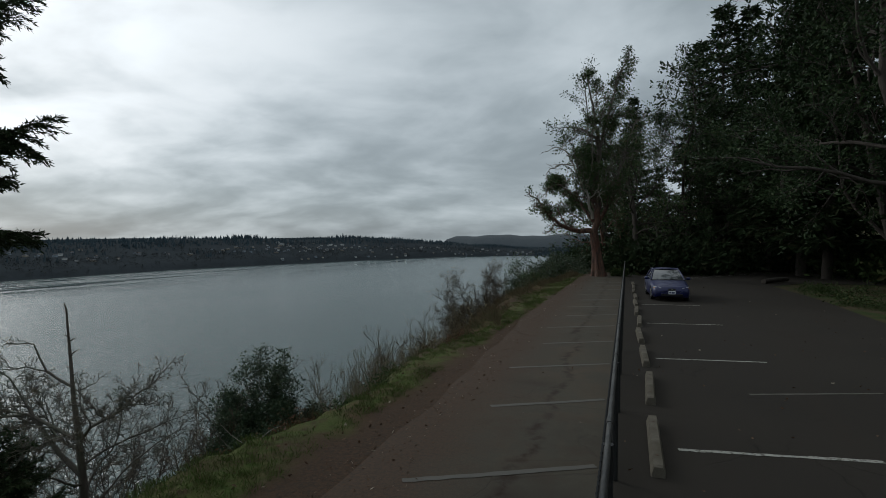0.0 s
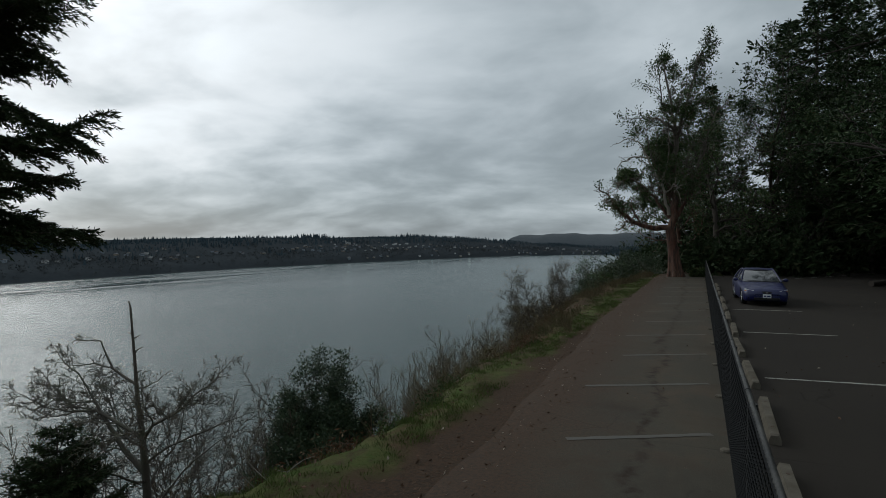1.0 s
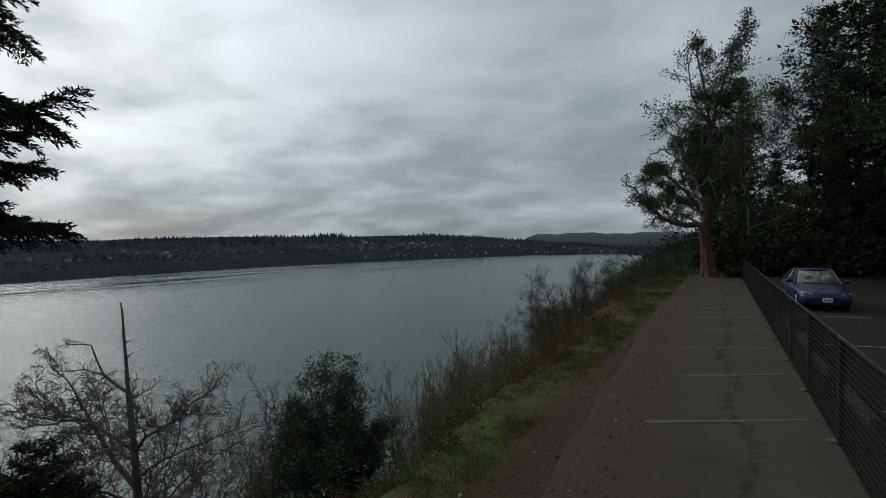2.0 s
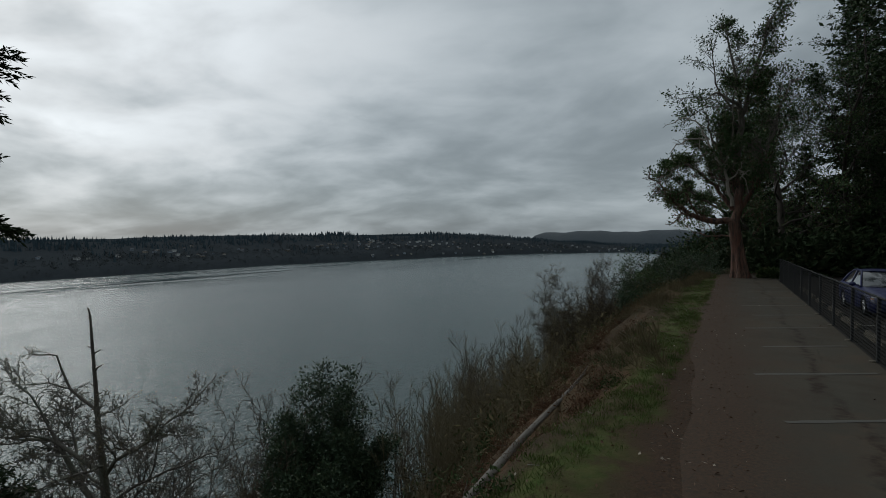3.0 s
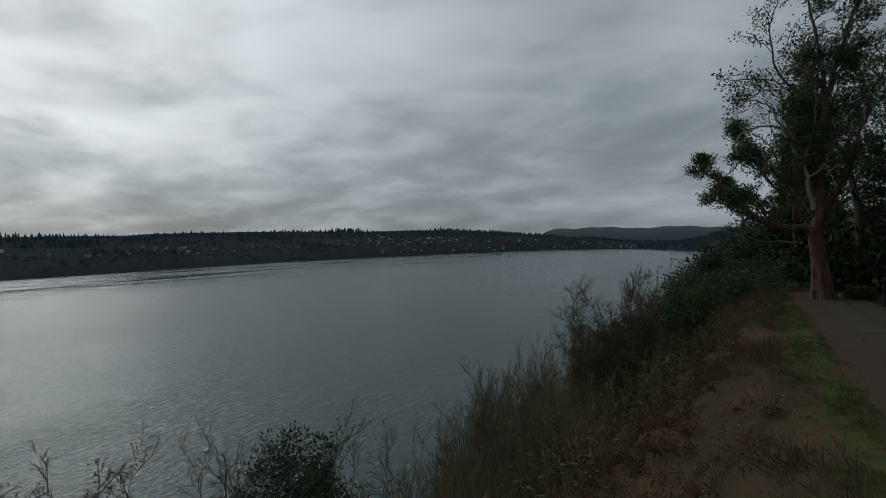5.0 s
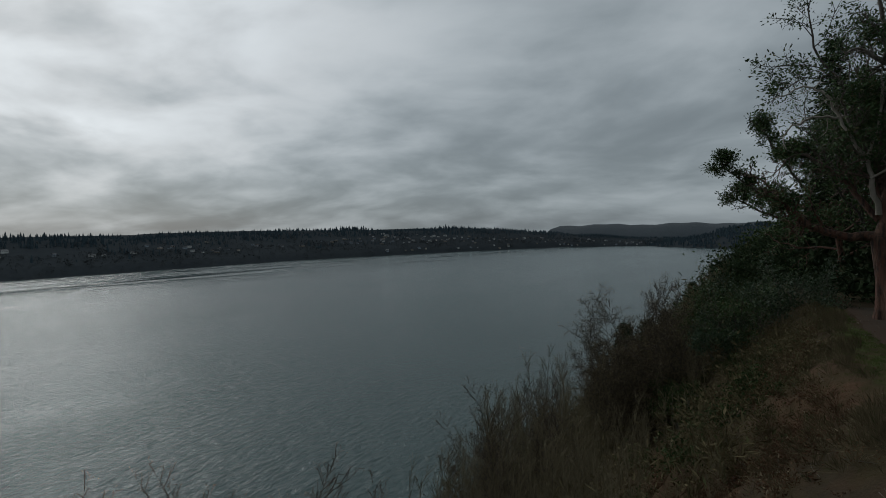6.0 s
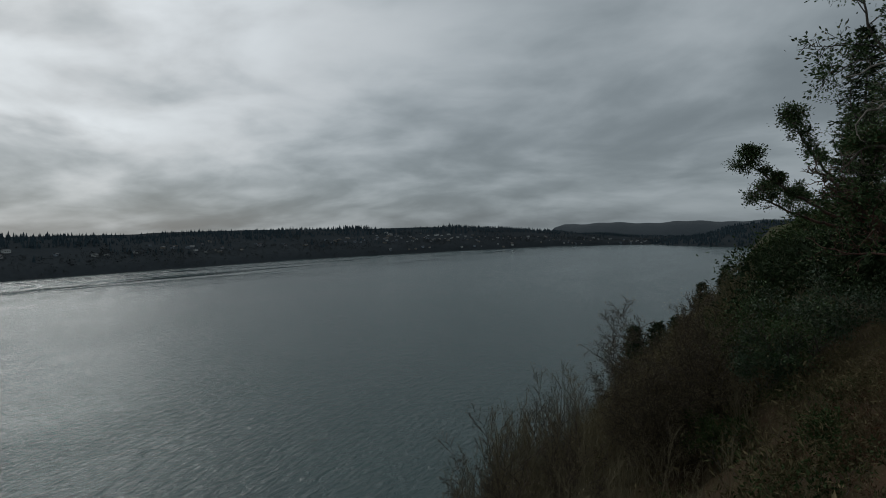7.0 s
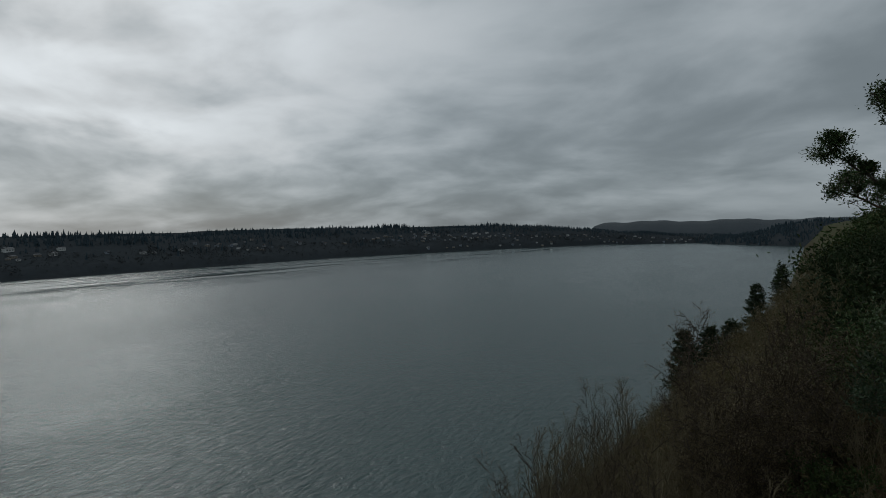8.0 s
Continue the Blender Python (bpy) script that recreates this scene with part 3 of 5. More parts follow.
def branching(r, wood, p, d, length, radius, spec, level=0, tips=None, sides=None):
    """Limb over limb; the tips (place, way) are gathered."""
    tips = [] if tips is None else tips
    s = spec[level]
    n = s.get("n", 5)
    pts, dd = limb(r, p, d, length, n, s.get("wander", 0.12), s.get("up", 0.03))
    rad = np.linspace(radius, radius * s.get("taper", 0.45), n + 1)
    tube(wood, pts, rad, s.get("sides", 5))
    if level + 1 == len(spec):
        tips.append((pts[-1], dd, length))
        tips.append((pts[max(1, n // 2)], dd, length))
        return tips
    nxt = spec[level + 1]
    count = s["kids"]
    ga = r.uniform(0, 6.28)
    for k in range(count):
        f = s.get("from", 0.3) + (1 - s.get("from", 0.3)) * (k + r.uniform(0.2, 0.8)) / count
        i = min(n - 1, int(f * n))
        q = pts[i] + (pts[i + 1] - pts[i]) * (f * n - i)
        way = unit(pts[i + 1] - pts[i])
        kid = turned(r, way, radians(s.get("angle", 50) * r.uniform(0.7, 1.25)), ga + k * 2.4 if level == 0 else None)
        ln = s.get("kid_len", 0.55) * length * r.uniform(0.7, 1.2) * (1 - s.get("cone", 0.4) * f)
        branching(r, wood, q, kid, ln, max(s.get("thin", 0.006), rad[i] * s.get("kid_rad", 0.5)), spec, level + 1, tips)
    if s.get("lead", True):
        branching(r, wood, pts[-1], dd, length * 0.35, rad[-1], spec, level + 1, tips)
    return tips


def foliage(r, mesh, tips, count, spread, length, width, up=0.3, skip=0.0):
    """Leaf clumps round the tips."""
    C, O = [], []
    for p, d, ln in tips:
        if r.uniform() < skip:
            continue
        k = int(count * r.uniform(0.6, 1.4))
        g = r.normal(size=(k, 3)) * spread * np.array([1, 1, 0.7])
        C.append(p + g)
        O.append(unit(g) * 0.8 + d * 0.5)
    if C:
        leaves(mesh, r, np.concatenate(C), length, width, np.concatenate(O), up)


def rosettes(r, mesh, tips, fill, count, spread, length, width, grain=0.42, shift=0.0, up=0.25):
    """Whorls of leaves at the twig ends, gathered into masses with bare wood between: a slow noise says where the tree is leafy."""
    C, O = [], []
    for p, d, ln in tips:
        leafy_here = 0.5 + 0.5 * noise.noise(Vector(p) * grain + Vector((shift, 2 * shift, 0))) + 0.12 * r.normal()
        if leafy_here > fill:
            continue
        k = max(3, int(count * r.uniform(0.6, 1.4)))
        g = r.normal(size=(k, 3)) * spread * np.array([1, 1, 0.6]) + d * spread * 0.4
        C.append(p + g)
        O.append(unit(g) * 1.3 + d * 0.4)
    if C:
        leaves(mesh, r, np.concatenate(C), length, width, np.concatenate(O), up)


def tree_thing(name, label, group, wood, bark, crown=None, leaf=None, at=(0, 0, 0), crown_name="crown", trunk_name="trunk", crown_label=""):
    t = thing(name, label, "tree", group, at=at)
    part(trunk_name, wood, bark, t, "", True)
    if crown is not None and crown.n:
        part(crown_name, crown, leaf, t, crown_label)
    return t


# --- the old madrona at the path's end: leaning red trunk, long crooked limbs, bare antlers among the leaf masses
def bough(r, wood, pts, r0, r1, spec, kids, reach, start=0.3, sides=8):
    """A main limb along a bent line, with branches all along it; its tips are returned."""
    pts = np.array(pts, float)
    f = np.linspace(0, len(pts) - 1, len(pts) * 3)
    line = np.stack([np.interp(f, np.arange(len(pts)), pts[:, k]) for k in range(3)], -1)
    line[1:-1] = (line[:-2] + 2 * line[1:-1] + line[2:]) / 4
    line[1:] += r.normal(size=(len(line) - 1, 3)) * 0.05
    rad = np.linspace(r0, r1, len(line))
    tube(wood, line, rad, sides)
    tips = []
    for k in range(kids):
        g = start + (1 - start) * (k + r.uniform(0.1, 0.9)) / kids
        i = min(len(line) - 2, int(g * (len(line) - 1)))
        d = turned(r, line[i + 1] - line[i], radians(r.uniform(38, 78)))
        d = unit(d + np.array([0, 0, 0.15]))
        tips += branching(r, wood, line[i], d, reach * r.uniform(0.55, 1.15) * (1.15 - 0.45 * g), max(0.022, rad[i] * 0.42), spec)
    tips += branching(r, wood, line[-1], line[-1] - line[-2], reach * 0.8, rad[-1], spec)
    return tips


CROOKED = [dict(n=6, kids=6, wander=0.27, up=0.05, angle=52, kid_len=0.52, kid_rad=0.55, sides=5, **{"from": 0.2}),
           dict(n=5, kids=5, wander=0.32, up=0.05, angle=50, kid_len=0.55, kid_rad=0.6, sides=4, thin=0.02),
           dict(n=3, wander=0.36, up=0.05, sides=3, thin=0.017)]


def old_madrona(at):
    r = np.random.default_rng(21)
    wood, dead, crown = Mesh(), Mesh(), Mesh()
    tube(wood, [(0.22, 0.0, -0.4), (0.12, 0, 0.25), (0.02, 0, 1.2), (-0.14, 0, 2.3), (-0.28, 0.02, 3.3)], [0.66, 0.46, 0.36, 0.33, 0.31], 16)
    for a in range(6):                          # buttressed foot and fluted bark
        q = 1.05 * a + 0.4
        tube(wood, [(0.16 + 0.52 * math.cos(q), 0.52 * math.sin(q), -0.2), (0.08 + 0.36 * math.cos(q), 0.36 * math.sin(q), 0.45), (-0.05 + 0.2 * math.cos(q), 0.2 * math.sin(q), 1.9), (-0.26, 0, 3.1)], [0.2, 0.15, 0.15, 0.10], 7)
    tips = []
    # trunk goes on up, bending to and fro, and parts into two leaders
    tips += bough(r, wood, [(-0.25, 0.02, 3.2), (0.05, 0.1, 5.0), (-0.15, 0.2, 7.2), (0.05, 0.2, 9.4)], 0.25, 0.17, CROOKED, 11, 2.6, 0.25, 10)
    tips += bough(r, wood, [(0.05, 0.2, 9.4), (0.5, 0.2, 11.3), (1.0, 0.1, 13.0), (1.35, 0, 14.8)], 0.13, 0.045, CROOKED, 12, 1.8, 0.1)
    tips += bough(r, wood, [(0.05, 0.2, 9.2), (-0.15, 0.1, 11.0), (-0.4, 0, 12.7), (-0.75, 0, 14.2)], 0.12, 0.045, CROOKED, 10, 1.5, 0.15)
    # the great arm over the water, dipping and then lifting
    tips += bough(r, wood, [(-0.3, 0, 3.3), (-1.5, -0.2, 3.35), (-2.7, -0.4, 3.7), (-3.5, -0.5, 4.5), (-4.0, -0.6, 5.4)], 0.21, 0.06, CROOKED, 13, 1.7, 0.3)
    tips += bough(r, wood, [(-0.3, 0.1, 4.0), (-1.2, 0.2, 5.4), (-2.2, 0.3, 6.5), (-3.1, 0.3, 6.9)], 0.13, 0.045, CROOKED, 10, 1.7, 0.3)
    tips += bough(r, wood, [(0.0, 0.1, 5.2), (-0.9, -0.3, 7.0), (-1.6, -0.4, 8.6)], 0.12, 0.05, CROOKED, 8, 1.6, 0.3)
    # inland side
    tips += bough(r, wood, [(-0.1, 0.1, 3.8), (1.0, 0.6, 5.6), (1.7, 1.0, 8.0), (2.0, 1.2, 10.0)], 0.15, 0.05, CROOKED, 14, 2.5, 0.2)
    rosettes(r, crown, tips, 0.45, 9, 0.15, 0.16, 0.072, 0.62, 1.7)
    # bleached dead limbs
    for pts, r0 in (([(-0.35, -0.25, 4.2), (-0.7, -0.4, 5.6), (-0.8, -0.45, 6.6), (-0.3, -0.5, 8.4), (-0.4, -0.5, 9.6)], 0.12), ([(-0.78, -0.45, 6.5), (-1.4, -0.5, 7.3), (-1.9, -0.5, 8.6), (-2.7, -0.5, 9.6), (-3.4, -0.5, 9.4)], 0.075),
                    ([(-1.6, -0.4, 8.2), (-2.6, -0.6, 8.3), (-3.6, -0.6, 7.7)], 0.06), ([(-0.7, -0.45, 5.6), (0.1, -0.8, 6.2), (0.2, -0.9, 5.8)], 0.05)):
        bough(r, dead, pts, r0, 0.028, [dict(n=5, kids=3, wander=0.34, up=0.02, angle=48, kid_len=0.5, kid_rad=0.6, sides=4), dict(n=4, wander=0.36, sides=3, thin=0.018)], 6, 0.9, 0.35, 6)
    t = tree_thing("madrona_tree", "old leaning madrona with peeling red trunk and open crown", "", wood, MAT_MADRONA, crown, MAT_MADRONA_LEAF, at, crown_label="thin dark evergreen leaf clumps")
    part("dead_limb", dead, MAT_DEADWOOD, t, "bleached bare dead limbs", True)
    return t


old_madrona((1.35, 43.1, 0.0))


# --- leafy madronas
def madrona(seed, tall, rad, wide, dense, at, label, lean=(0, 0), lo=0.35, leaf=0.19, name="madrona_tree", kids=10, bark=None, fill=0.9, arms=(), grain=0.42, leaf_mat=None):
    r = np.random.default_rng(seed)
    wood, crown = Mesh(), Mesh()
    spec = [dict(n=9, kids=kids, wander=0.13, up=0.05, angle=62, kid_len=wide, kid_rad=0.45, sides=10, cone=0.35, taper=0.3, **{"from": lo}),
            dict(n=6, kids=6, wander=0.24, up=0.09, angle=48, kid_len=0.52, kid_rad=0.5, sides=5),
            dict(n=4, kids=5, wander=0.28, up=0.06, angle=48, kid_len=0.55, kid_rad=0.5, sides=4, thin=0.022),
            dict(n=3, wander=0.32, up=0.05, sides=3, thin=0.017)]
    tips = branching(r, wood, (0, 0, -0.5), (lean[0], lean[1], 1), tall, rad, spec)
    rosettes(r, crown, tips, fill, dense, 0.24, leaf, leaf * 0.45, grain, seed * 0.37)
    for z0, target in arms:                    # long limbs reaching out to rounded tufts of leaves
        p, q = np.array([0, 0, z0]), np.array(target, float)
        pts = [p + (q - p) * f + np.array([0, 0, -0.5 * math.sin(f * 3.14)]) for f in np.linspace(0, 0.9, 6)]
        some = bough(r, wood, pts, 0.17, 0.07, CROOKED, 7, 1.3, 0.45, 6)
        rosettes(r, crown, some, 0.47, dense, 0.2, leaf, leaf * 0.45, 0.5, seed * 0.3)
        end = np.array(pts[-1])
        tuft_tips = []
        for k in range(7):
            tuft_tips += branching(r, wood, end, turned(r, q - p, radians(18 + 10 * k)), 1.25, 0.05, CROOKED)
        rosettes(r, crown, tuft_tips, 0.56, dense * 0.7, 0.27, leaf, leaf * 0.45, 0.5, seed * 0.3)
    return tree_thing(name, label, "trees along the bluff", wood, bark or MAT_MADRONA, crown, leaf_mat or MAT_MADRONA_LEAF, at)


round_crown = madrona(31, 15.0, 0.26, 0.42, 9, (4.4, 51.5, 0), "tall madrona with rounded leafy crown", (0.02, 0), kids=15, leaf=0.21, lo=0.08, fill=0.60, bark=MAT_DARKBARK)
for x, y, a, k in ((8.8, 57.0, 130, 0.92), (4.4, 61.0, 40, 0.70)):
    c = copy_thing(round_crown, pose(x, y, 0, 0, 0, a))
    c.scale = (k, k, k)
madrona(37, 11.5, 0.22, 0.36, 8, (1.2, 56.0, 0), "small madrona crowding the bluff's edge", (-0.08, 0), kids=11, leaf=0.20, lo=0.15, fill=0.62)
madrona(33, 15.0, 0.3, 0.32, 7, (2.2, 80, 0.5), "madrona leaning out over the wooded bluff", (0.02, 0.0), kids=12, leaf=0.24, lo=0.2, fill=0.55, arms=((4.0, (-8.9, -3, 10.2)), (3.4, (-7.6, 1, 6.9)), (6.0, (-5.2, -5, 13.4)), (5.0, (-6.2, 6, 8.6))))
madrona(35, 23, 0.26, 0.40, 26, (15.2, 27.0, 0), "broad dark evergreen tree overhanging the car park", (-0.03, 0.0), lo=0.14, leaf=0.17, name="broadleaf_evergreen_tree", kids=19, bark=MAT_DARKBARK, fill=0.84, leaf_mat=MAT_DARK_LEAF)
back = madrona(36, 22, 0.28, 0.40, 12, (17.5, 36.5, 0), "dark broadleaf evergreen behind the verge", (-0.03, 0.0), lo=0.12, leaf=0.30, name="broadleaf_evergreen_tree", kids=17, bark=MAT_DARKBARK, fill=0.88, leaf_mat=MAT_DARK_LEAF)
# The last three stand out of view beside the lot, added to shade it.
for x, y, a, s in ((15.2, 55.5, 250, 0.9), (11.5, 57.5, 40, 0.66), (22.5, 46.0, 80, 1.05), (17.0, 13.0, 140, 0.95), (16.0, 2.0, 200, 1.0), (18.5, -9.0, 320, 1.05)):
    c = copy_thing(back, pose(x, y, 0, 0, 0, a))
    c.scale = (s, s, s)


# --- conifers
def conifer(seed, tall, rad, reach, first, whorls, per, at, label, droop=0.12, side_step=0.45, spray=0.36, name="fir_tree", group="firs", gap=0.0, keep=None, shape=0.75, rag=0.65, lift=0.045, side=0.34):
    """Whorls of boughs; each bears side branches fringed with needle sprays."""
    r = np.random.default_rng(seed)
    wood, crown = Mesh(), Mesh()
    axis = np.array([(0.15 * math.sin(z * 0.25 + seed), 0.12 * math.cos(z * 0.21), z) for z in np.linspace(-0.5, tall, 12)])
    tube(wood, axis, np.linspace(rad, 0.02, 12), 10)
    C, D = [], []
    for k in range(whorls):
        f = k / whorls
        z = first + (tall - first) * f ** 0.92
        ln0 = reach * (1 - f) ** shape + 0.25
        for j in range(per):
            az = 6.28 * (j + r.uniform(0, 1)) / per + k * 0.7
            if r.uniform() < gap:
                continue
            sparse = keep is not None and not keep(az, z)
            ln = ln0 * r.uniform(rag, 1.12)
            d = np.array([math.cos(az), math.sin(az), 0.10 - droop * 2 * (1 - f) + 0.35 * f + r.normal() * (0.0 if rag > 0.6 else 0.16)])
            pts, _ = limb(r, (0, 0, z + r.uniform(-0.3, 0.3)), d, ln, 5, 0.05 if rag > 0.6 else 0.11, lift)
            tube(wood, pts, np.linspace(0.02 + 0.010 * ln, 0.006, 6), 4)
            m = max(3, int(ln / (side_step * (5.0 if sparse else 1.0))))
            for s in range(m):
                g = 0.10 + 0.90 * (s + r.uniform()) / m
                i = min(4, int(g * 5))
                q = pts[i] + (pts[i + 1] - pts[i]) * (g * 5 - i)
                fw = unit(pts[i + 1] - pts[i])
                across = unit(np.cross(fw, [0, 0, 1.0]))
                sl = (0.12 + side * ln * (1 - g) ** 0.7) * r.uniform(0.55, 1.15)
                for sg in (-1, 1):
                    sd = unit(fw * 0.8 + across * sg * 0.75 + np.array([0, 0, r.uniform(-0.25, 0.15)]))
                    c = max(2, int(sl / (spray * 0.32)))
                    t = np.linspace(0.0, 1, c)[:, None]
                    line = q + sd * sl * t + np.array([0, 0, -0.28 * sl]) * t ** 2
                    cross = unit(np.cross(sd, [0, 0, 1.0]))
                    for e in (-1, 1):
                        C.append(line + r.normal(size=(c, 3)) * spray * 0.06)
                        D.append(np.repeat((sd * 2.4 + cross * e * 1.9)[None], c, 0))
                    C.append(line)
                    D.append(np.repeat((sd * 2.6 + np.array([0, 0, -1.3]))[None], c, 0))
    C, D = np.concatenate(C), np.concatenate(D)
    leaves(crown, r, C, spray, spray * 0.27, D, -0.1, 0.35)
    return tree_thing(name, label, group, wood, MAT_DARKBARK, crown, MAT_NEEDLE, at)


# big fir whose boughs reach in over the slope, its foot below the bluff's edge
conifer(41, 40, 0.45, 3.7, 18.2, 26, 11, (-14.9, 9.6, float(height(-14.9, 9.6))), "large dark fir with drooping boughs on the slope", 0.15, 0.13, 0.16, group="firs on the slope",
        keep=lambda az, z: z < 28 and (math.cos(az - 0.2) > -0.1), shape=0.42, rag=0.42, lift=0.05, side=0.46)
fir_a = conifer(43, 27, 0.36, 4.8, 2.6, 26, 6, (16.8, 45.7, 0), "tall dark fir behind the verge", 0.12, 0.62, 0.62, group="firs behind the car park")
for x, y, a, s in ((16.2, 49.6, 80, 1.05), (20.5, 41, 150, 0.95), (22, 34, 20, 1.1), (6.5, 62, 220, 0.38), (12.2, 60, 300, 0.95), (20, 57, 10, 1.05), (1.2, 64, 100, 0.36), (19.2, 30, 290, 0.9), (26, 51, 60, 1.1), (11, 68, 30, 0.9), (4.2, 88, 190, 0.85), (3.6, 60.5, 20, 0.34), (15.5, 66, 10, 1.0)):
    c = copy_thing(fir_a, pose(x, y, float(height(x, y)), 0, 0, a))
    c.scale = (s, s, s)
# young fir whose top shows over the edge
conifer(47, 10, 0.14, 3.9, 1.0, 18, 9, (-16.8, 13.6, -14.0), "young dark fir below the bluff", 0.06, 0.15, 0.20, group="firs on the slope", shape=0.8)


# ---------------------------------------------------------------- bare trees on the slope
def gz(x, y):
    return float(height(x, y))


def snag(at):
    """Dead-topped tree: a bare broken leader, one crooked arm."""
    r = np.random.default_rng(51)
    wood = Mesh()
    axis = np.array([(1.25, 0.1, -0.4), (1.2, 0.05, 4), (1.1, 0, 8), (0.92, 0, 11.2), (0.66, 0, 13.3), (0.36, 0, 15.0), (0.20, 0.02, 16.4), (0.08, 0, 17.6), (-0.02, 0.0, 18.6), (-0.14, 0, 18.85)])
    tube(wood, axis, [0.24, 0.22, 0.19, 0.16, 0.13, 0.09, 0.066, 0.050, 0.036, 0.025], 9, True)

    def on_trunk(z):
        return np.array([np.interp(z, axis[:, 2], axis[:, 0]), 0.0, z])

    for z, q, ln in ((13.4, 2.0, 0.3), (15.9, 0.3, 0.25), (16.2, 3.4, 0.18), (17.3, 0.9, 0.24), (17.5, 4.0, 0.16), (14.2, 5.0, 0.24), (18.45, 2.9, 0.2)):
        b = on_trunk(z)
        tube(wood, [b, b + np.array([ln * math.cos(q), ln * math.sin(q), ln * 0.6])], [0.034, 0.014], 5, True)
    fork = on_trunk(16.65)
    tube(wood, [fork, fork + np.array([0.18, 0, 0.22]), fork + np.array([0.45, 0.05, 0.36])], [0.035, 0.028, 0.012], 5)
    spec = [dict(n=5, kids=6, wander=0.22, up=0.03, angle=45, kid_len=0.5, kid_rad=0.5, sides=4, thin=0.014, **{"from": 0.1}), dict(n=4, kids=4, wander=0.28, up=0.04, angle=40, kid_len=0.5, kid_rad=0.6, sides=3, thin=0.011), dict(n=3, wander=0.3, sides=3, thin=0.009)]
    low = [dict(n=7, kids=8, wander=0.17, up=0.05, angle=48, kid_len=0.42, kid_rad=0.45, sides=5, cone=0.3, thin=0.02, **{"from": 0.2}),
           dict(n=4, kids=5, wander=0.22, up=0.04, angle=45, kid_len=0.52, kid_rad=0.6, sides=3, thin=0.017), dict(n=3, kids=4, wander=0.25, up=0.03, angle=42, kid_len=0.55, kid_rad=0.65, sides=3, thin=0.013),
           dict(n=1, wander=0.3, sides=3, thin=0.010, taper=0.6)]
    tips = []
    # crooked arm that lifts and ends in fine twigs
    arm = np.array([on_trunk(15.45), (-0.35, -0.1, 15.75), (-0.85, -0.2, 16.05), (-1.2, -0.25, 16.6), (-1.45, -0.3, 17.15)])
    tube(wood, arm, [0.06, 0.054, 0.048, 0.04, 0.026], 7)
    tips += branching(r, wood, arm[-1], (-0.9, -0.2, 0.12), 1.3, 0.028, spec)
    tips += branching(r, wood, arm[2], (-1.0, -0.2, 0.22), 2.1, 0.034, spec)
    tips += branching(r, wood, on_trunk(15.3), (1.0, 0.2, 0.05), 1.1, 0.035, spec)
    # long level limbs and the stout side stem
    for line, r0, kid in (((on_trunk(13.3), (-0.5, -0.2, 13.8), (-1.6, -0.4, 14.25), (-2.8, -0.6, 14.1)), 0.085, (-1.0, -0.1, -0.08)), ((on_trunk(11.9), (-0.3, -0.1, 12.7), (-1.2, -0.3, 13.9), (-1.7, -0.4, 14.6)), 0.13, (-0.7, -0.1, 0.7)),
                          ((on_trunk(13.2), (1.0, 0.2, 13.8), (1.9, 0.4, 14.3)), 0.075, (0.8, 0.2, 0.5))):
        tube(wood, line, np.linspace(r0, 0.05, len(line)), 7)
        for k in range(1, len(line)):
            for side in (-1, 1):
                tips += branching(r, wood, line[k], turned(r, (line[k][0] - line[k - 1][0], side * 0.6, 0.35), 0.4), 2.0, 0.036, low)
        tips += branching(r, wood, line[-1], kid, 2.4, 0.045, low)
    for k in range(11):
        z, q = 6.8 + 6.8 * k / 10, 2.4 * k + 0.6
        tips += branching(r, wood, on_trunk(z), (math.cos(q), math.sin(q), 0.62 - 0.035 * k), 4.8 - 0.15 * k, 0.055, low)
    buds = Mesh()
    foliage(r, buds, tips, 1.6, 0.09, 0.066, 0.030, -0.6, 0.45)
    t = thing("dead_topped_alder", "grey alder with a dead broken leader on the slope", "tree", at=at)
    part("trunk", wood, MAT_BARK, t, "", True)
    part("catkin_spray", buds, MAT_BUD, t, "tiny brown catkins on the twigs")
    return t


snag((-18.3, 17.3, -19.0))


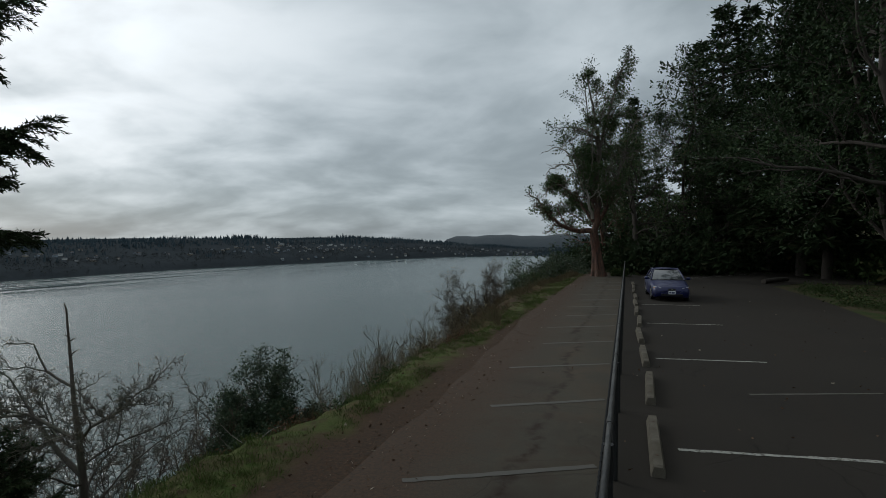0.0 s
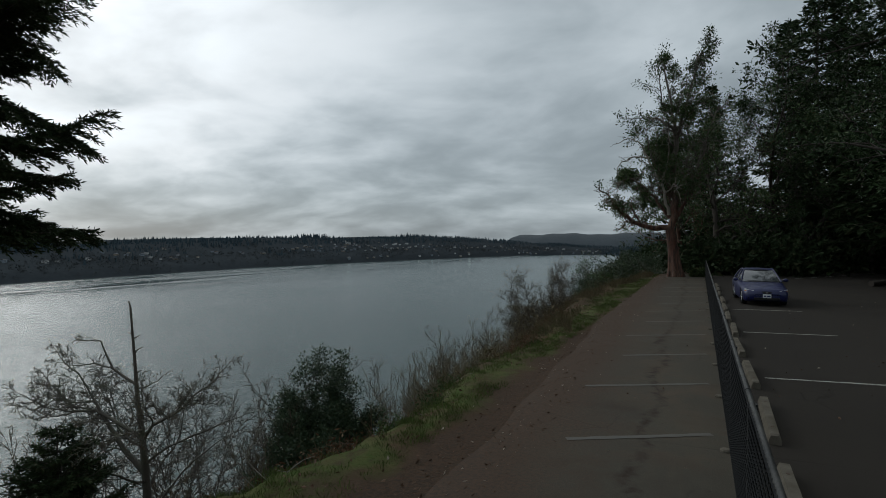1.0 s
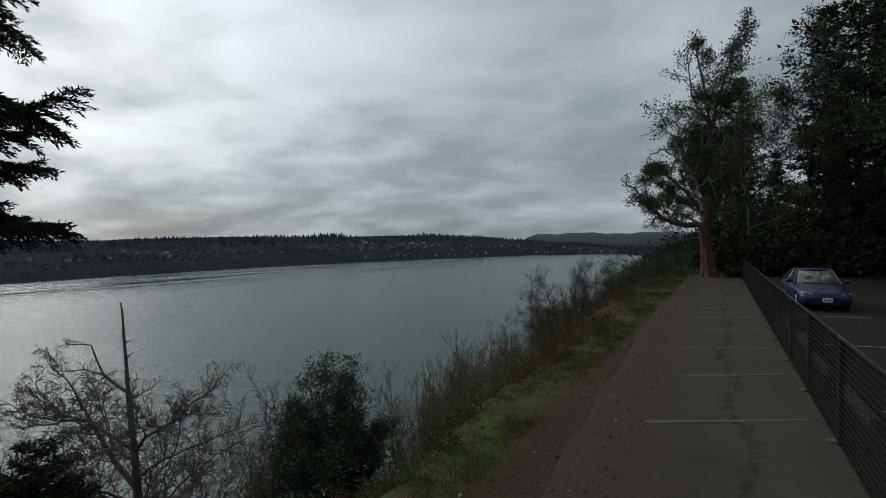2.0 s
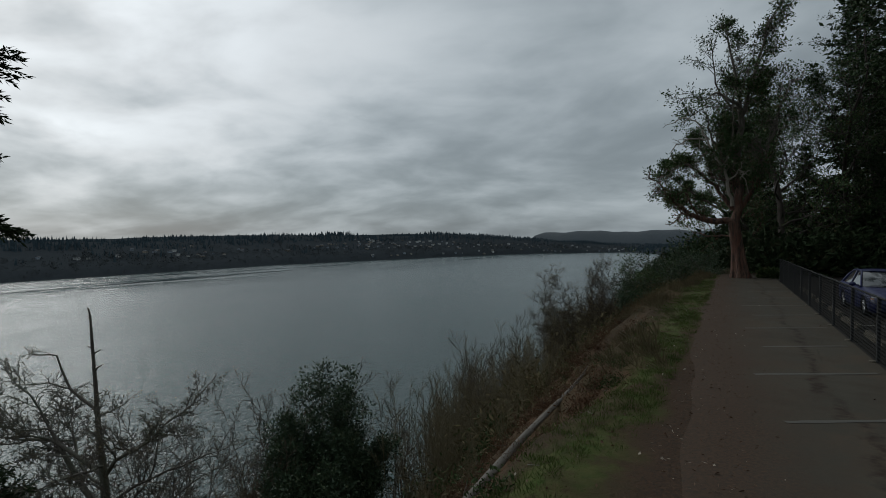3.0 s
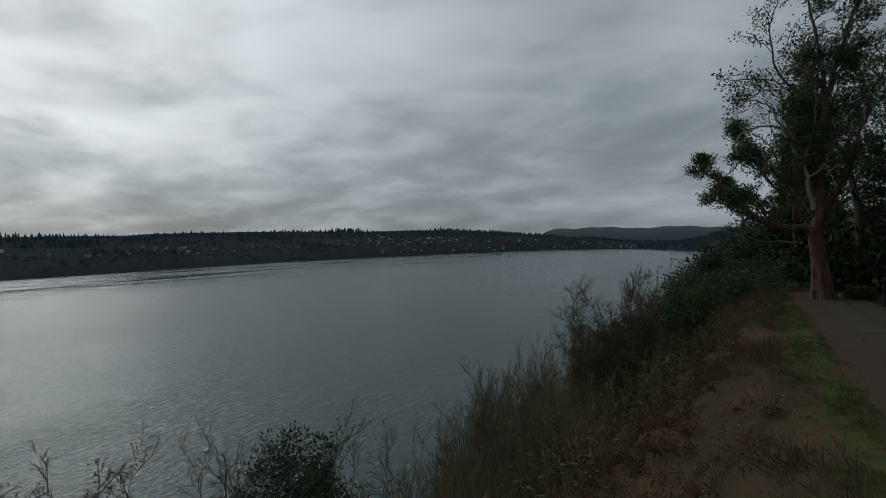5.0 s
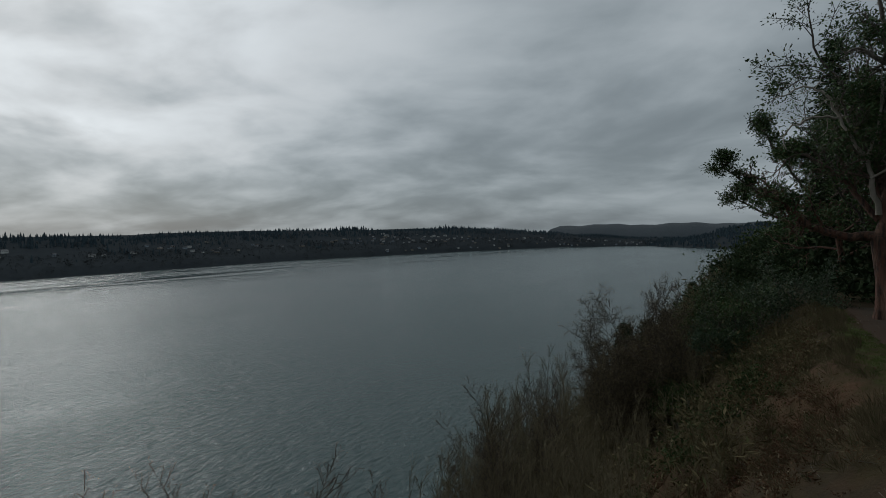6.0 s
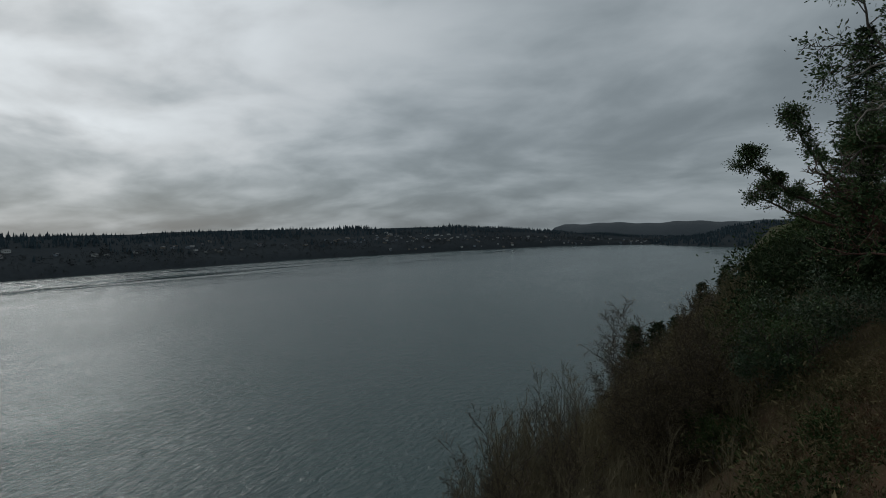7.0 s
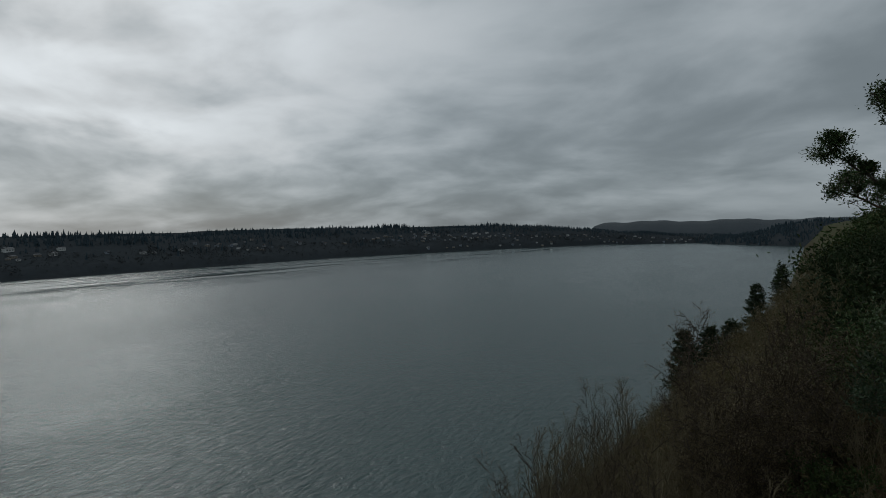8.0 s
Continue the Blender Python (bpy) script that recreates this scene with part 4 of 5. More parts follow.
def alder(seed, tall, rad, stems, label, at, spread=0.38, kids=16, lo=0.3, sub=6, twigs=6, fat=1.0, fan=0.7, bud=2.0):
    """Leafless alder with fine upright twigs and buds."""
    r = np.random.default_rng(seed)
    wood, buds = Mesh(), Mesh()
    spec = [dict(n=7, kids=kids, wander=0.06, up=0.06, angle=48, kid_len=spread, kid_rad=0.42, sides=6, cone=0.45, taper=0.25, **{"from": lo}),
            dict(n=4, kids=sub, wander=0.14, up=0.07, angle=44, kid_len=0.5, kid_rad=0.6, sides=3, thin=0.014 * fat, **{"from": 0.2}),
            dict(n=2, kids=twigs, wander=0.2, up=0.05, angle=44, kid_len=0.6, kid_rad=0.65, sides=3, thin=0.011 * fat, **{"from": 0.15}),
            dict(n=1, kids=2, wander=0.2, up=0.05, angle=40, kid_len=0.6, kid_rad=0.7, sides=3, thin=0.0085 * fat, taper=0.7, lead=False),
            dict(n=1, wander=0.25, up=0.04, sides=3, thin=0.0075 * fat, taper=0.6)]
    tips = []
    for k in range(stems):
        q = 2.4 * k + seed
        off = np.array([math.cos(q), math.sin(q), 0]) * (0.25 if stems > 1 else 0)
        lean_ = 0.15 + 0.85 * ((k * 0.618) % 1.0) if stems > 4 else 1.0
        tips += branching(r, wood, off + np.array([0, 0, -0.5]), (off[0] * fan * lean_, off[1] * fan * lean_, 1), tall * r.uniform(0.90 if stems > 4 else 0.82, 1.0), rad, spec)
    foliage(r, buds, tips, bud, 0.03 * bud + 0.02, 0.075, 0.036, -0.5, 0.45 if bud < 3 else 0.2)
    t = thing("alder_tree", label, "tree", "bare alders", at=at)
    part("trunk", wood, MAT_TWIG, t, "", True)
    part("catkin_spray", buds, MAT_BUD, t, "sparse buds and catkins")
    return t


al_a = alder(61, 13, 0.11, 2, "slender leafless alder on the slope", (-20.2, 28.2, 0), 0.32, 15, 0.35, 5, 4, 1.7)
al_b = alder(63, 12, 0.10, 1, "thin bare alder with fine twigs", (-22.2, 27.3, 0), 0.36, 17, 0.3, 5, 4, 1.7)
al_c = alder(65, 9.4, 0.05, 15, "many-stemmed bare alder at the bluff's edge", (-8.3, 49.0, 0), 0.34, 15, 0.42, 6, 4, 1.6, 2.2, 4.0)


def again(src, x, y, top, s, turn):
    """A copy whose highest twig stands at the given height."""
    c = copy_thing(src, pose(x, y, top, 0, 0, turn))
    hi = max(max((v.co.z for v in o.data.vertices), default=0) for o in c.children)
    c.location.z = top - hi * s
    c.scale = (s, s, s)
    return c


def settle(src, top):
    hi = max(max((v.co.z for v in o.data.vertices), default=0) for o in src.children)
    src.location.z = top - hi


settle(al_a, -4.6)
settle(al_b, -5.2)
settle(al_c, 1.4)
for src, x, y, top, s, a in ((al_a, -19.2, 21.5, -4.2, 0.95, 50), (al_b, -21.0, 23.0, -4.4, 1.0, 120), (al_a, -17.5, 25.5, -4.4, 0.9, 200), (al_b, -23.5, 20.0, -4.3, 1.05, 300), (al_a, -25.0, 31.0, -6.6, 1.0, 20),
                             (al_b, -16.5, 27.5, -4.0, 0.95, 80), (al_a, -20.5, 14.0, -4.0, 1.0, 170), (al_b, -17.0, 19.5, -4.4, 0.9, 260), (al_b, -22.5, 33.0, -6.2, 0.95, 10), (al_a, -23.0, 17.0, -4.2, 1.0, 70),
                             (al_b, -12.6, 29.0, -4.4, 0.72, 140), (al_b, -13.6, 37.5, -4.2, 0.8, 90), (al_b, -17.0, 50.5, -6.4, 0.95, 45), (al_b, -14.8, 44.0, -4.3, 0.85, 200), (al_b, -12.0, 41.0, -2.6, 0.75, 75), (al_b, -16.0, 40.5, -4.4, 0.9, 15), (al_b, -13.5, 48.0, -4.8, 0.8, 250), (al_b, -18.6, 24.0, -4.3, 0.95, 30), (al_b, -15.6, 22.0, -4.6, 0.85, 330), (al_a, -18.0, 29.5, -5.0, 0.9, 110), (al_b, -24.0, 24.5, -5.2, 1.0, 190),
                             (al_b, -20.3, 52.0, -8.2, 0.95, 300), (al_b, -17.5, 58, -8.2, 0.95, 110), (al_b, -25, 60, -12, 1.05, 220), (al_b, -29, 76, -16, 1.05, 40), (al_b, -22, 72, -10, 1.0, 150)):
    again(src, x, y, top, s, a)


# evergreen laurel on the slope, dense and pointed
def evergreen(seed, tall, at, label, wide=0.4, dens=16):
    r = np.random.default_rng(seed)
    wood, crown = Mesh(), Mesh()
    spec = [dict(n=8, kids=18, wander=0.05, up=0.05, angle=50, kid_len=wide, kid_rad=0.4, sides=6, cone=0.45, taper=0.2, **{"from": 0.2}),
            dict(n=5, kids=6, wander=0.15, up=0.1, angle=45, kid_len=0.5, kid_rad=0.5, sides=4),
            dict(n=3, kids=4, wander=0.2, up=0.1, angle=45, kid_len=0.5, kid_rad=0.5, sides=3), dict(n=2, wander=0.2, up=0.1, sides=3)]
    tips = []
    for k, (dx, dy, f) in enumerate(((-0.35, 0, 1.0), (0.95, 0.3, 0.99), (-0.9, 0.2, 0.80), (0.3, -0.8, 0.74))):
        tips += branching(r, wood, (dx * 0.5, dy * 0.5, -0.4), (dx * 0.22, dy * 0.22, 1), tall * f, 0.1, spec)
    foliage(r, crown, tips, dens, 0.20, 0.15, 0.062, 0.45)
    return tree_thing("evergreen_laurel", label, "evergreens on the slope", wood, MAT_BARK, crown, MAT_LAUREL_LEAF, at)


ev = evergreen(71, 7.4, (-13.2, 22.6, 0), "dense dark green laurel rising from the slope", 0.40, 26)
settle(ev, -2.5)


# ---------------------------------------------------------------- brush, shrubs and grass
def whip_template(seed, stems, boughs, twigs):
    """A clump of bare saplings one unit tall: straight thin stems, steep boughs, fine twigs."""
    r = np.random.default_rng(seed)
    m, ends = Mesh(), []
    for stem in range(stems):
        tall = r.uniform(0.55, 1.0)
        pts, _ = limb(r, (r.normal() * 0.12, r.normal() * 0.12, 0), (r.normal() * 0.08, r.normal() * 0.08, 1), tall, 3, 0.025, 0.03)
        tube(m, pts, [0.0036, 0.0028, 0.0019, 0.0010], 3)
        for k in range(boughs):
            f = 0.30 + 0.68 * (k + r.uniform()) / boughs
            i = min(2, int(f * 3))
            q = pts[i] + (pts[i + 1] - pts[i]) * (f * 3 - i)
            d = turned(r, (0, 0, 1), radians(r.uniform(18, 48)))
            e = q + d * (0.09 + 0.24 * (1 - f)) * tall * r.uniform(0.6, 1.2)
            tube(m, [q, e], [0.0017, 0.0010], 3)
            for j in range(twigs):
                q2 = q + (e - q) * r.uniform(0.2, 1.0)
                e2 = q2 + turned(r, d, radians(r.uniform(15, 45))) * r.uniform(0.03, 0.09) + np.array([0, 0, 0.015])
                tube(m, [q2, e2], [0.0011, 0.0007], 3)
                ends.append(e2)
            ends.append(e)
    leaves(m, r, np.array(ends), 0.012, 0.005, None, 0.8)          # swelling buds
    return m


whips = [whip_template(80 + k, 2, 12, 4) for k in range(5)]


def on_slope(n, y0, y1, u0, u1, r, power=1.0):
    y = r.uniform(y0, y1, n)
    u = u0 + (u1 - u0) * r.uniform(0, 1, n) ** power
    x = edge_x(y) - u
    free = ~((x > -3.1) & (x < -1.55) & (y > 9.5) & (y < 21.4))       # nothing grows over the fallen log
    x, y = x[free], y[free]
    return np.stack([x, y, height(x, y) - 0.1], -1)


def brush(seed, n, y0, y1, u0, u1, tall, label, power=1.0):
    r = np.random.default_rng(seed)
    m = Mesh()
    P = on_slope(n, y0, y1, u0, u1, r, power)
    if callable(tall):                         # the thicket ends where the slope steepens
        P = P[P[:, 0] > 1.4 - 0.62 * (P[:, 1] - 6)]
        P = P[(P[:, 1] < 36) | (P[:, 0] < -9.5)]
    for k, w in enumerate(whips):
        sel = P[k::len(whips)]
        s = (tall if not callable(tall) else tall(edge_x(sel[:, 1]) - sel[:, 0])) * r.uniform(0.6, 1.1, len(sel))
        wide = s * r.uniform(0.7, 1.0, len(sel))
        scatter(m, w, sel, np.stack([wide, wide, s], -1), r.uniform(0, 6.28, len(sel)), r.normal(size=(len(sel), 2)) * 0.06)
    return solo("brush", m, MAT_WHIP, label, "brush", kind="stuff")


brush(91, 110, 24, 62, 5, 14, 4.0, "tangle of bare brown saplings on the slope")
brush(92, 210, 50, 84, 3, 30, 4.6, "thicket of bare brown saplings above the shore")
brush(96, 130, 78, 140, 4, 31, 4.6, "brown sapling thicket above the shore")
brush(93, 80, 135, 330, 9, 30, 5.5, "far thicket of bare saplings along the shore")
brush(98, 280, 23, 55, 3.2, 18, lambda u: 0.67 * u, "soft thicket of bare saplings on the slope")
brush(99, 75, 50, 76, 16, 23.5, 10.0, "tall bare alder saplings low on the slope")
brush(94, 150, 8, 29, 13, 24, 9.5, "bare alder saplings crowding the slope")
brush(97, 40, 2, 34, 9, 20, 4.5, "bare brush among the alders")
brush(95, 90, 14, 46, 2.4, 7, 1.7, "low bare brush below the bluff's edge")


def shrub_template(seed, count, length, width, flat=0.7):
    r = np.random.default_rng(seed)
    m = Mesh()
    c = r.normal(size=(count, 3)) * np.array([0.42, 0.42, 0.34 * flat]) + np.array([0, 0, 0.45 * flat])
    leaves(m, r, c, length, width, unit(c) * 0.6, 0.2)
    for k in range(9):
        tube(m, limb(r, (0, 0, -0.1), (r.normal() * 0.6, r.normal() * 0.6, 1), 0.9, 3, 0.2, 0)[0], [0.014, 0.01, 0.007, 0.004], 3)
    return m


shrubs = [shrub_template(110 + k, 260, 0.15, 0.07) for k in range(4)]
thatch = [shrub_template(116 + k, 170, 0.16, 0.035, 0.8) for k in range(3)]


def shrub_mass(seed, P, lo, hi, material, label, templates=shrubs):
    r = np.random.default_rng(seed)
    m = Mesh()
    for k, w in enumerate(templates):
        sel = P[k::len(templates)]
        scatter(m, w, sel, r.uniform(lo, hi, len(sel)), r.uniform(0, 6.28, len(sel)))
    return solo("undergrowth", m, material, label, "shrubs", kind="stuff")


r_ = np.random.default_rng(120)
shrub_mass(121, on_slope(34, 46, 110, 0.5, 6, r_), 1.0, 2.2, MAT_SHRUB_LEAF, "dark green shrubs on the wooded bluff")
shrub_mass(122, on_slope(60, 14, 46, 5, 12, r_), 0.6, 1.3, MAT_SHRUB_LEAF, "low evergreen shrubs among bare brush")
shrub_mass(123, np.stack([r_.uniform(-1, 24, 110), r_.uniform(55, 64, 110), np.zeros(110)], -1), 1.5, 4.2, MAT_NEEDLE, "dark undergrowth below the trees")
shrub_mass(132, np.stack([r_.uniform(2.4, 9, 40), r_.uniform(47.5, 54, 40), np.zeros(40)], -1), 1.6, 3.6, MAT_NEEDLE, "dark undergrowth at the lot's end")
shrub_mass(134, on_slope(70, 58, 130, -7, 3, r_), 1.6, 3.2, MAT_NEEDLE, "dark undergrowth on the wooded bluff")
shrub_mass(136, on_slope(190, 7, 42, 0.5, 4.2, r_), 0.2, 0.6, MAT_DRY, "red-brown dead bracken clumps on the bank", thatch)
shrub_mass(135, on_slope(90, 8, 44, 0.4, 3.2, r_), 0.15, 0.4, MAT_SHRUB_LEAF, "small green weeds on the bank")
shrub_mass(124, np.stack([r_.uniform(11.8, 26, 130), r_.uniform(10, 37, 130), np.full(130, -0.15)], -1), 0.4, 0.9, MAT_SHRUB_LEAF, "low ivy and ferns on the verge")
shrub_mass(125, np.stack([r_.uniform(18, 30, 70), r_.uniform(15, 60, 70), np.zeros(70)], -1), 1.5, 4.0, MAT_SHRUB_LEAF, "dense dark understorey behind the verge")
shrub_mass(126, on_slope(110, 110, 420, -14, 5, r_), 2.5, 6.0, MAT_SHRUB_LEAF, "far evergreen shrubs on the headland")
shrub_mass(127, on_slope(270, 22, 62, 2.6, 20, r_), 0.7, 1.9, MAT_THATCH, "dead brown bramble thicket on the slope", thatch)
shrub_mass(128, on_slope(260, 46, 110, 2.5, 31, r_), 1.5, 3.0, MAT_THATCH, "dull brown thicket on the wooded slope", thatch)
shrub_mass(133, on_slope(200, 105, 330, 4, 31, r_), 1.6, 3.2, MAT_THATCH, "dull brown thicket above the shore", thatch)
shrub_mass(130, on_slope(100, 30, 47, 0.8, 4, r_), 0.5, 1.1, MAT_THATCH, "dead brown weeds crowding the bank", thatch)
shrub_mass(131, on_slope(26, 32, 47, 1.2, 5, r_), 0.5, 1.1, MAT_SHRUB_LEAF, "low dark shrubs on the bank")
shrub_mass(129, on_slope(90, 0, 26, 8, 24, r_), 0.9, 2.0, MAT_THATCH, "dead brown undergrowth below the alders", thatch)


def bush(seed, at, size, label, material=MAT_SHRUB_LEAF, n=1500, leaf=0.11):
    """One rounded evergreen bush with its own stems."""
    r = np.random.default_rng(seed)
    wood, crown = Mesh(), Mesh()
    spec = [dict(n=4, kids=6, wander=0.2, up=0.08, angle=45, kid_len=0.6, kid_rad=0.6, sides=4), dict(n=3, kids=4, wander=0.25, up=0.08, angle=45, kid_len=0.55, kid_rad=0.6, sides=3), dict(n=2, wander=0.3, sides=3)]
    tips = []
    for k in range(6):
        a = k * 1.05 + seed
        tips += branching(r, wood, (0.15 * math.cos(a), 0.15 * math.sin(a), -0.3), (0.6 * math.cos(a), 0.6 * math.sin(a), 1.0), size * r.uniform(0.5, 0.75), 0.035, spec)
    foliage(r, crown, tips, n / len(tips), 0.10 * size ** 0.5, leaf, leaf * 0.45, 0.35)
    t = thing("evergreen_bush", label, "bush", "bushes at the bluff's edge", at=at)
    part("stem", wood, MAT_BARK, t)
    part("leaves", crown, material, t)
    return t


for k, (x, y, top, s, mat) in enumerate(((-4.0, 47.2, 1.7, 4.8, MAT_MADRONA_LEAF), (-2.7, 47.8, 1.6, 4.4, MAT_LAUREL_LEAF), (-4.9, 46.6, -0.3, 2.6, MAT_LAUREL_LEAF), (-5.4, 52.4, 0.3, 5.2, MAT_SHRUB_LEAF), (-0.9, 48.6, 2.6, 4.6, MAT_LAUREL_LEAF),
                                            (-6.9, 83, -0.6, 4.6, MAT_SHRUB_LEAF), (-6.4, 45.0, -3.4, 3.0, MAT_SHRUB_LEAF), (-8.6, 56, -4.2, 4.0, MAT_SHRUB_LEAF), (2.9, 43.7, 0.7, 0.8, MAT_SHRUB_LEAF))):
    b = bush(130 + k, (x, y, 0), s, "bushy green evergreen shrub at the bluff's edge", mat, 3800, 0.14)
    settle(b, top)

# grass, bracken and fallen leaves
tuft = Mesh()
rt = np.random.default_rng(140)
bl = rt.normal(size=(16, 3)) * np.array([0.035, 0.035, 0])
leaves(tuft, rt, bl, 0.055, 0.006, np.stack([bl[:, 0] * 12, bl[:, 1] * 12, np.full(16, 1.4)], -1), 1.0)


def strewn(n, x0, x1, y0, y1, seed):
    r = np.random.default_rng(seed)
    y = y0 + (y1 - y0) * r.uniform(0, 1, n) ** 1.25
    x = r.uniform(x0, x1, n)
    return np.stack([x, y, ground_z(x, y)], -1), r


gm = Mesh()
P, r = strewn(11000, -2.6, 0.35, 3, 46, 141)
keep = (np.sin(P[:, 0] * 3.1 + 1.7 * np.sin(P[:, 1] * 0.9)) + 0.8 * np.sin(P[:, 1] * 1.3 + 2) + r.normal(size=len(P)) * 0.6) > -0.7
P = P[keep & (P[:, 0] > np.interp(P[:, 1], [6, 13], [-1.9, -1.0]) + 0.30 * r.normal(size=len(P))) & (P[:, 0] < np.interp(P[:, 1], [5, 30], [-0.05, 0.2]))]
scatter(gm, tuft, P, r.uniform(0.6, 1.5, len(P)), r.uniform(0, 6.28, len(P)))
solo("grass", gm, MAT_GRASS, "short mossy winter grass along the bluff", "grass", kind="stuff")

straw = Mesh()
r5 = np.random.default_rng(145)
bl = r5.normal(size=(14, 3)) * np.array([0.05, 0.05, 0])
leaves(straw, r5, bl, 0.26, 0.012, np.stack([bl[:, 0] * 14 - 0.5, bl[:, 1] * 14, np.full(14, 0.6)], -1), 0.4)
Pd = on_slope(2600, 16, 46.5, -0.25, 2.2, np.random.default_rng(146), 1.3)
Pd = Pd[np.sin(Pd[:, 1] * 0.8 + Pd[:, 0]) + r5.normal(size=len(Pd)) * 0.6 + (Pd[:, 1] - 28) * 0.06 > 0.1]
Pd[:, 2] = ground_z(Pd[:, 0], Pd[:, 1]) - 0.01
dm = Mesh()
scatter(dm, straw, Pd, r5.uniform(0.6, 1.4, len(Pd)), r5.normal(size=len(Pd)) * 0.8)
solo("dry_grass", dm, MAT_STRAW, "pale dead grass hanging over the bluff's edge", "grass", kind="stuff")

frond = Mesh()
rf = np.random.default_rng(150)
for k in range(6):
    pts, _ = limb(rf, (0, 0, 0), (rf.normal() * 0.9, rf.normal() * 0.9, 0.8), 0.5, 4, 0.25, -0.12)
    tube(frond, pts, [0.004, 0.004, 0.003, 0.003, 0.002], 3)
    leaves(frond, rf, pts[1:].repeat(4, 0) + rf.normal(size=(16, 3)) * 0.03, 0.09, 0.03, None, -0.3)
bm_ = Mesh()
Pb = on_slope(1900, 4, 42, 0.9, 5.2, np.random.default_rng(151))
rb = np.random.default_rng(152)
clump = np.sin(Pb[:, 1] * 0.7 + 1.0) + 0.7 * np.sin(Pb[:, 0] * 1.3 + Pb[:, 1] * 0.3) + rb.normal(size=len(Pb)) * 0.5
Pb = Pb[clump > -0.6]
scatter(bm_, frond, Pb + np.array([0, 0, 0.06]), rb.uniform(0.35, 1.0, len(Pb)), rb.uniform(0, 6.28, len(Pb)))
solo("bracken", bm_, MAT_DRY, "dead red-brown bracken and weeds on the bank", "bracken", kind="stuff")

# dead sticks and stalks on the bank
sm = Mesh()
rs_ = np.random.default_rng(155)
Ps = on_slope(520, 6, 46, 0.2, 6, rs_)
for p in Ps:
    q, _ = limb(rs_, p + np.array([0, 0, 0.1]), (rs_.normal(), rs_.normal(), rs_.uniform(-0.2, 0.9)), rs_.uniform(0.15, 0.55), 3, 0.2, 0)
    tube(sm, q, [0.006, 0.005, 0.004, 0.003], 3)
solo("dead_stalks", sm, MAT_LOG, "pale dead sticks and weed stalks on the bank", "sticks", kind="stuff")

lm = Mesh()
Pl, rl = strewn(2000, -1.4, 3.2, 3, 45, 160)
Pl[:, 2] = np.where(Pl[:, 0] > 0.7, 0.012, Pl[:, 2] + 0.04)
wt = rl.uniform(0, 1, len(Pl)) < np.where(Pl[:, 0] > 1.2, 0.05, 0.8)
leaves(lm, rl, Pl[wt], 0.055, 0.03, np.array([0, 0, -0.7]) + rl.normal(size=(wt.sum(), 3)) * np.array([2, 2, 0.1]), 0.0)
Pn, rn = strewn(5200, -0.5, 1.5, 3, 44, 163)         # needles and twigs drifted over the path's worn edge
off = Pn[:, 0] - np.interp(Pn[:, 1], [5, 30], [0.8, 0.25])
Pn = Pn[np.abs(off + rn.normal(size=len(off)) * 0.15) < 0.5]
Pn[:, 2] = np.where(Pn[:, 0] > np.interp(Pn[:, 1], [5, 30], [0.8, 0.25]) - 0.1, 0.008, Pn[:, 2] + 0.03)
leaves(lm, rn, Pn, 0.05, 0.009, rn.normal(size=(len(Pn), 3)) * np.array([2, 2, 0.1]), 0.0)
Pl2 = np.stack([rl.uniform(3.4, 11, 260), rl.uniform(4, 40, 260), np.full(260, 0.012)], -1)
leaves(lm, rl, Pl2, 0.055, 0.03, rl.normal(size=(260, 3)) * np.array([2, 2, 0.1]), 0.0)
solo("leaf_litter", lm, MAT_LITTER, "fallen leaves and bits of bark on the asphalt", "leaf litter", kind="stuff")

# pale log lying down the bank
lg = Mesh()
a_, b_ = np.array([-2.61, 11.6, -1.76]), np.array([-2.57, 21.0, -1.36])
tube(lg, [a_ + (b_ - a_) * f + np.array([0.03 * math.sin(9 * f), 0, 0.02 * math.sin(7 * f)]) for f in np.linspace(0, 1, 9)], [0.078, 0.078, 0.076, 0.074, 0.070, 0.064, 0.056, 0.046, 0.03], 9, True)
for f, up in ((0.97, 0.25), (0.86, 0.16), (0.55, 0.12)):
    q = a_ + (b_ - a_) * f
    tube(lg, [q, q + np.array([0.12, 0.25, up])], [0.022, 0.008], 5)
solo("fallen_log", lg, MAT_LOG, "bleached bare log lying down the bank", "log", smooth=True)

# conifers by the water
con_b = conifer(45, 15, 0.25, 4.4, 1.5, 17, 6, (-29.8, 156, -33.9), "dark conifer standing above the shore", 0.05, 0.55, 0.8, group="conifers by the shore", gap=0.12, shape=0.6)
for x, y, top, s, a in ((-24.6, 156, -17.6, 0.95, 90), (-20.2, 154, -15.8, 1.0, 200), (-19.5, 215, -13.0, 0.9, 30), (-14, 250, -9, 0.9, 80)):
    c = copy_thing(con_b, pose(x, y, top - 15 * s, 0, 0, a))
    c.scale = (s, s, s)


# ---------------------------------------------------------------- far shore
SHORE = np.array([(-1500, -1300), (-700, -300), (-575, 60), (-556, 205), (-568, 357), (-593, 639), (-545, 1040), (-500, 1290), (-450, 1530), (-190, 1850), (28, 1995), (260, 2060), (700, 2100)], float)
CREST = np.array([-3, -3, -3, -2, 4, 9, 17, 20, 17, -10, -10, -10, -10], float)      # tree tops along the ridge
seg = np.concatenate([[0], np.cumsum(np.linalg.norm(np.diff(SHORE, axis=0), axis=1))])


